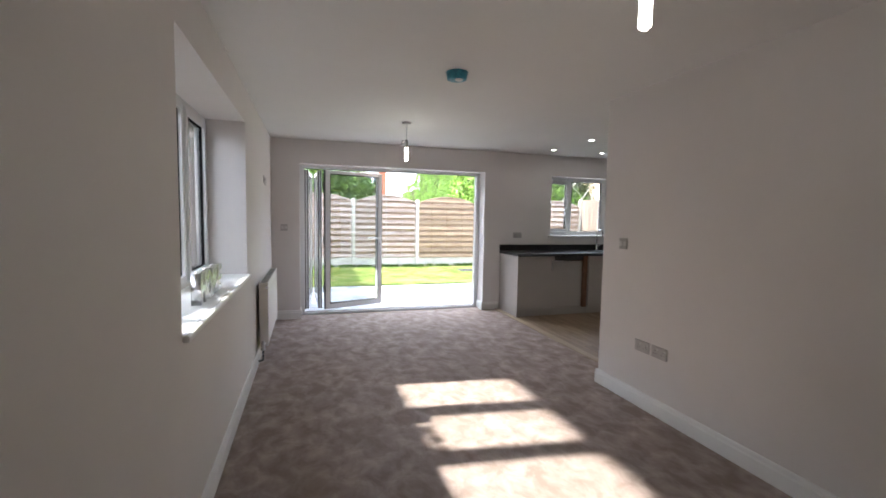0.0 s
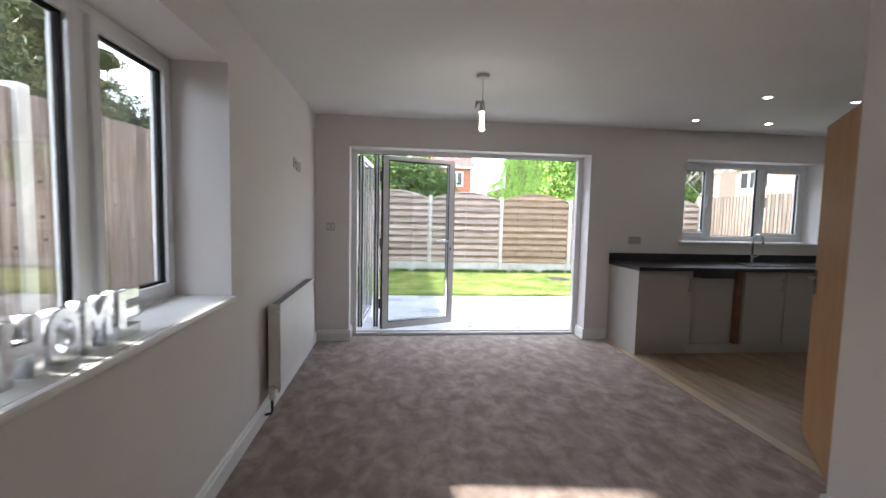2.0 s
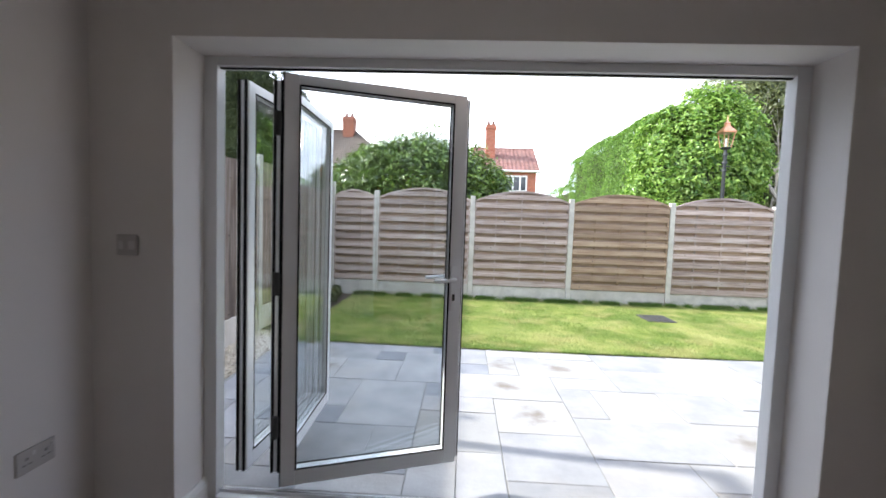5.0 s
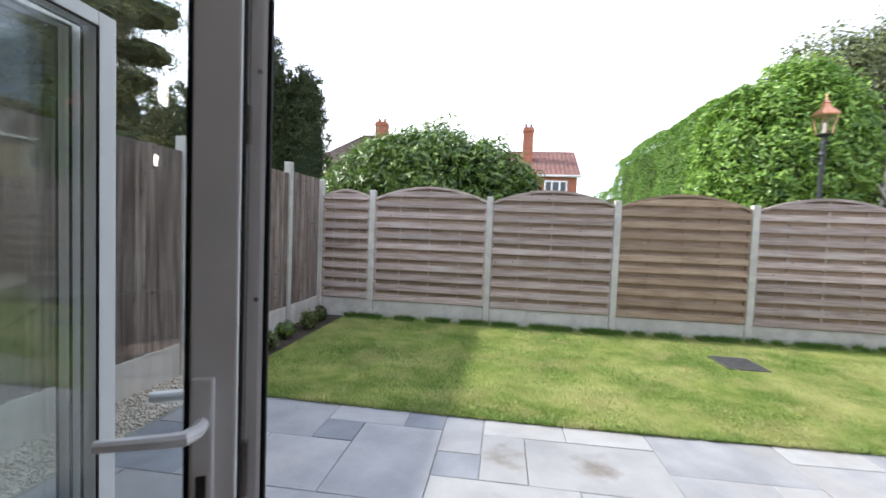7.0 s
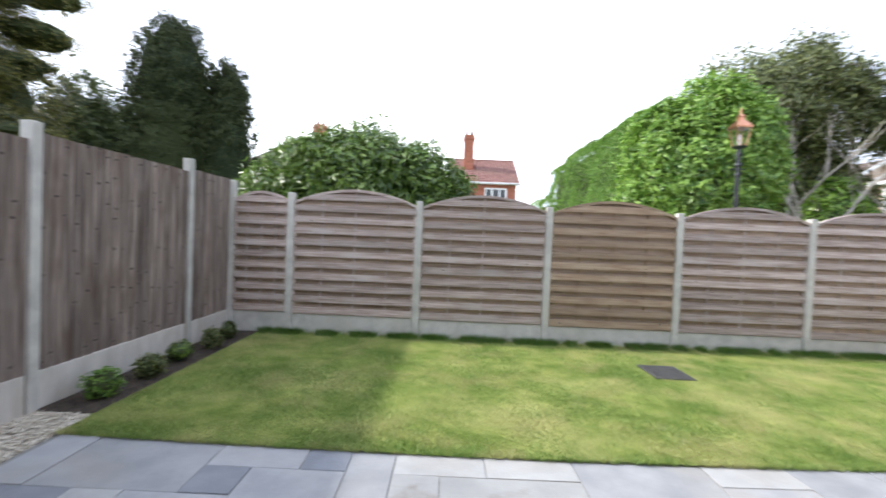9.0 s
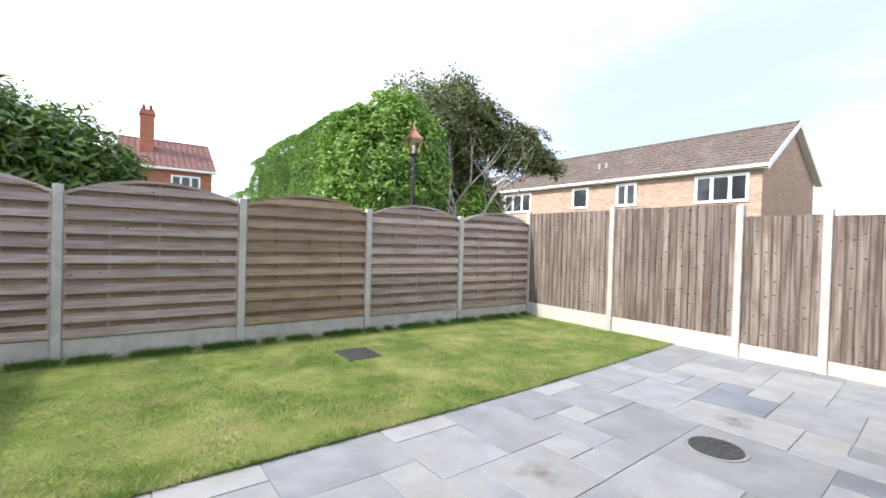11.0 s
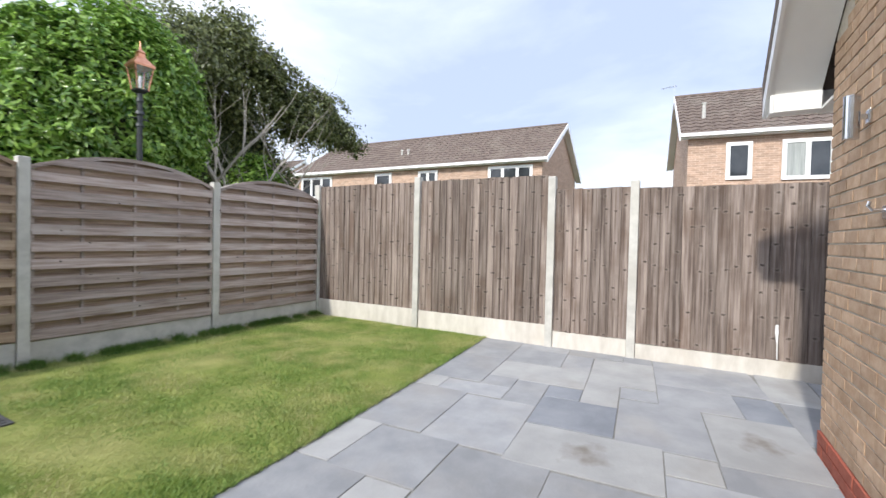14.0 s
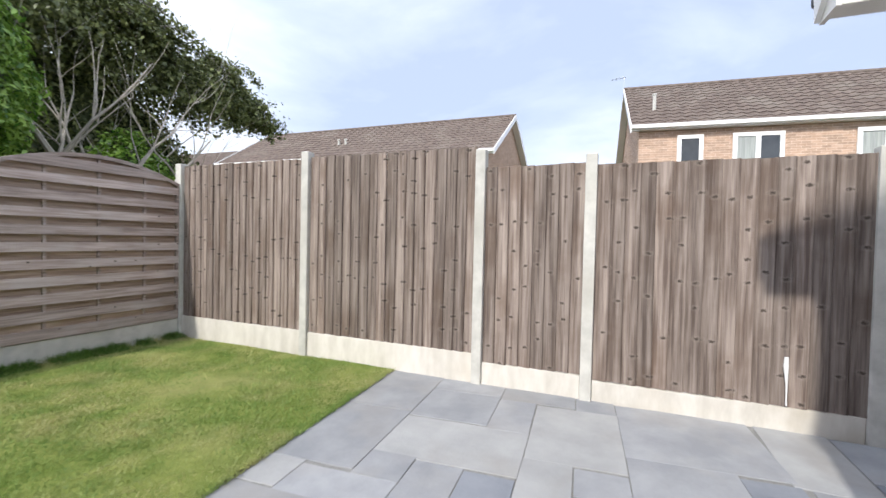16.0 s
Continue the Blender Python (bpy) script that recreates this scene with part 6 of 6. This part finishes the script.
structure("gravel_bed", sbox(-1.5, -0.6, -8, 3.85, GY - 0.09, GY - 0.015), KICK, "sandy bed under the gravel", "ground")
stones(9000, -1.1, -0.6, 0.0, 3.85, 1)
stones(3500, 7.9, 9.36, -2.0, -0.32, 2)

# ---- small pieces: planks, paving, bricks ----
plank_meshes = {}


def plank_mesh(L_):
    k = round(L_, 2)
    if k not in plank_meshes:
        plank_meshes[k] = mesh_of("plank", sbox(-0.0945, 0.0945, 0.0008, L_ - 0.0008, 0, 0.012, bevel=0.0012), OAKFLOOR)
    return plank_meshes[k]


xk, i = 3.22 + 0.095, 0
while xk < KR:
    y = PY
    first = (0.45, 0.95, 0.7, 1.2)[i % 4]
    while y < -0.001:
        L_ = min(first if y == PY else 1.2, 0.0 - y)
        piece("plank", plank_mesh(L_), kitchen_floor, pose(xk, y, -0.012))
        y += L_
    xk += 0.19
    i += 1

patio = structure("patio", sbox(-0.6, RF - 0.03, OUT + 0.015, PAVE_Y, GY - 0.09, GY - 0.006), MORTAR, "grey sandstone slab patio with recessed joints", "paving")
structure("passage_base", sbox(HX, RF - 0.03, -2.0, OUT + 0.014, GY - 0.09, GY - 0.006), MORTAR, "bed of the side passage", "ground")
slab_meshes = {}


def slab_mesh(a, c, kind, v):
    key = (a, c, kind, v)
    if key not in slab_meshes:
        bm = sbox(-a / 2 + 0.0035, a / 2 - 0.0035, -c / 2 + 0.0035, c / 2 - 0.0035, -0.025, 0.0)
        rg = random.Random(v * 7 + int(a * 100) + int(c * 10))
        top = {q for q in bm.verts if q.co.z > -0.001}
        for q in bm.verts:
            q.co.x += rg.uniform(-0.003, 0.003)
            q.co.y += rg.uniform(-0.003, 0.003)
        es = [e for e in bm.edges if all(q in top for q in e.verts)]
        bmesh.ops.bevel(bm, geom=es, offset=0.0025, segments=1, affect="EDGES")
        slab_meshes[key] = mesh_of("slab", bm, kind)
    return slab_meshes[key]


# The laying plan of the patio, seen from above: like letters that touch are one slab, the top row lies along the lawn.
# a-h grey, i-l blue-grey, m-q pale, s-u pale with an old stain, a dot is laid at will.
PLAN = (
    "adddaakfmmnnbbbqqddffppeeeobbbhhh",
    "adddjccfutttbbbggddffbbeeegbbbhhh",
    "kkuffccluttteemggddeobbhhhg.ppdd.",
    "iiuffccsssbbeemhssnefffhhheeppdd.",
    ".aaaddkssshnnbbhssfbfffttlljpp...",
    ".aaaddccuuhnnbbaaahhcccttlloommm.",
    "..iiddmmuuaaassaaahhcccttbbbhmmm.",
    "......mm..aaass.....ccchpbbbcchhh",
    ".......................h.uuucchhh",
    ".........................uuujjhhh",
)
rg = random.Random(23)
CW, CH = 0.302, 0.303
X0S, Y0S = -0.555, 3.493
NX, NY = len(PLAN[0]), len(PLAN)
taken = [[False] * NY for _ in range(NX)]


def free(i, j, w, h, ch):
    return i + w <= NX and j + h <= NY and all(not taken[i + p][j + q] and PLAN[j + q][i + p] == ch for p in range(w) for q in range(h))


def lay(i, j, w, h, kind, drop=0.0):
    """A slab by its place in the plan; the courses bow with the edge of the lawn."""
    x, y = X0S + (i + w / 2) * CW, Y0S - (j + h / 2) * CH
    top = 0.05 if j == 0 else 0.0  # the first course runs a little under the turf
    turn = math.degrees(math.atan(0.0146 * max(0.0, x - 2.3)))
    lift = 0.0073 * max(0.0, x - 2.3) ** 2
    piece("slab", slab_mesh(round(w * CW, 3), round(h * CH + top - drop, 3), kind, rg.randint(0, 2)), patio, pose(x, y + top / 2 + drop / 2 + lift, GY + rg.uniform(-0.002, 0.002), 0, 0, turn))


for j in range(NY):
    for i in range(NX):
        if taken[i][j]:
            continue
        ch = PLAN[j][i]
        if ch == ".":
            opts = [(3, 2), (2, 2), (2, 1), (1, 2), (3, 3)]
            rg.shuffle(opts)
            w, h = next(o for o in opts + [(1, 1)] if free(i, j, *o, ch))
            kind = rg.choices([SLAB, SLAB_B, SLAB_P], (0.7, 0.17, 0.13))[0]
        else:
            w = h = 1
            while free(i, j, w + 1, 1, ch):
                w += 1
            while free(i, j, w, h + 1, ch):
                h += 1
            kind = SLAB if ch < "i" else SLAB_B if ch < "m" else SLAB_P if ch < "r" else SLAB_S
        for p in range(w):
            for q in range(h):
                taken[i + p][j + q] = True
        lay(i, j, w, h, kind)
for i in range(0, NX, 3):
    x = X0S + (i + 1.5) * CW
    d = Y0S - NY * CH + 0.0073 * max(0.0, x - 2.3) ** 2 - OUT - 0.016
    piece("slab", slab_mesh(round(3 * CW, 3), round(d, 3), SLAB if i % 2 else SLAB_P, i % 3), patio, pose(x, OUT + 0.016 + d / 2, GY))
for i in range(3):
    piece("slab", slab_mesh(0.62, 0.6, (SLAB, SLAB_B, SLAB)[i], 1), patio, pose(HX + 0.31 + 0.62 * i, 0.05, GY))

brick_me = mesh_of("brick", sbox(-0.1075, 0.1075, -0.05, 0.0, -0.0325, 0.0325, bevel=0.003), BRICK)
half_me = mesh_of("brick", sbox(-0.05, 0.05, -0.05, 0.0, -0.0325, 0.0325, bevel=0.003), BRICK)
red_me = mesh_of("brick", sbox(-0.1075, 0.1075, -0.05, 0.0, -0.0325, 0.0325, bevel=0.003), PLINTH)
redh_me = mesh_of("brick", sbox(-0.05, 0.05, -0.05, 0.0, -0.0325, 0.0325, bevel=0.003), PLINTH)
z, row = GY - 0.03, 0
while z < 3.2:
    x = HX
    if row % 2:
        if z + 0.04 < roof_z(x - 0.1) - 0.13:
            piece("brick", redh_me if row < 3 else half_me, pier, pose(x - 0.05, BRICK_Y + (0.012 if row < 3 else 0), z))
        x -= 0.11
    while x - 0.215 > 6.26:
        if z + 0.04 < roof_z(x) - 0.13:
            piece("brick", red_me if row < 3 else brick_me, pier, pose(x - 0.1075, BRICK_Y + random.uniform(-0.002, 0.002) + (0.012 if row < 3 else 0), z))
        x -= 0.225
    z += 0.075
    row += 1
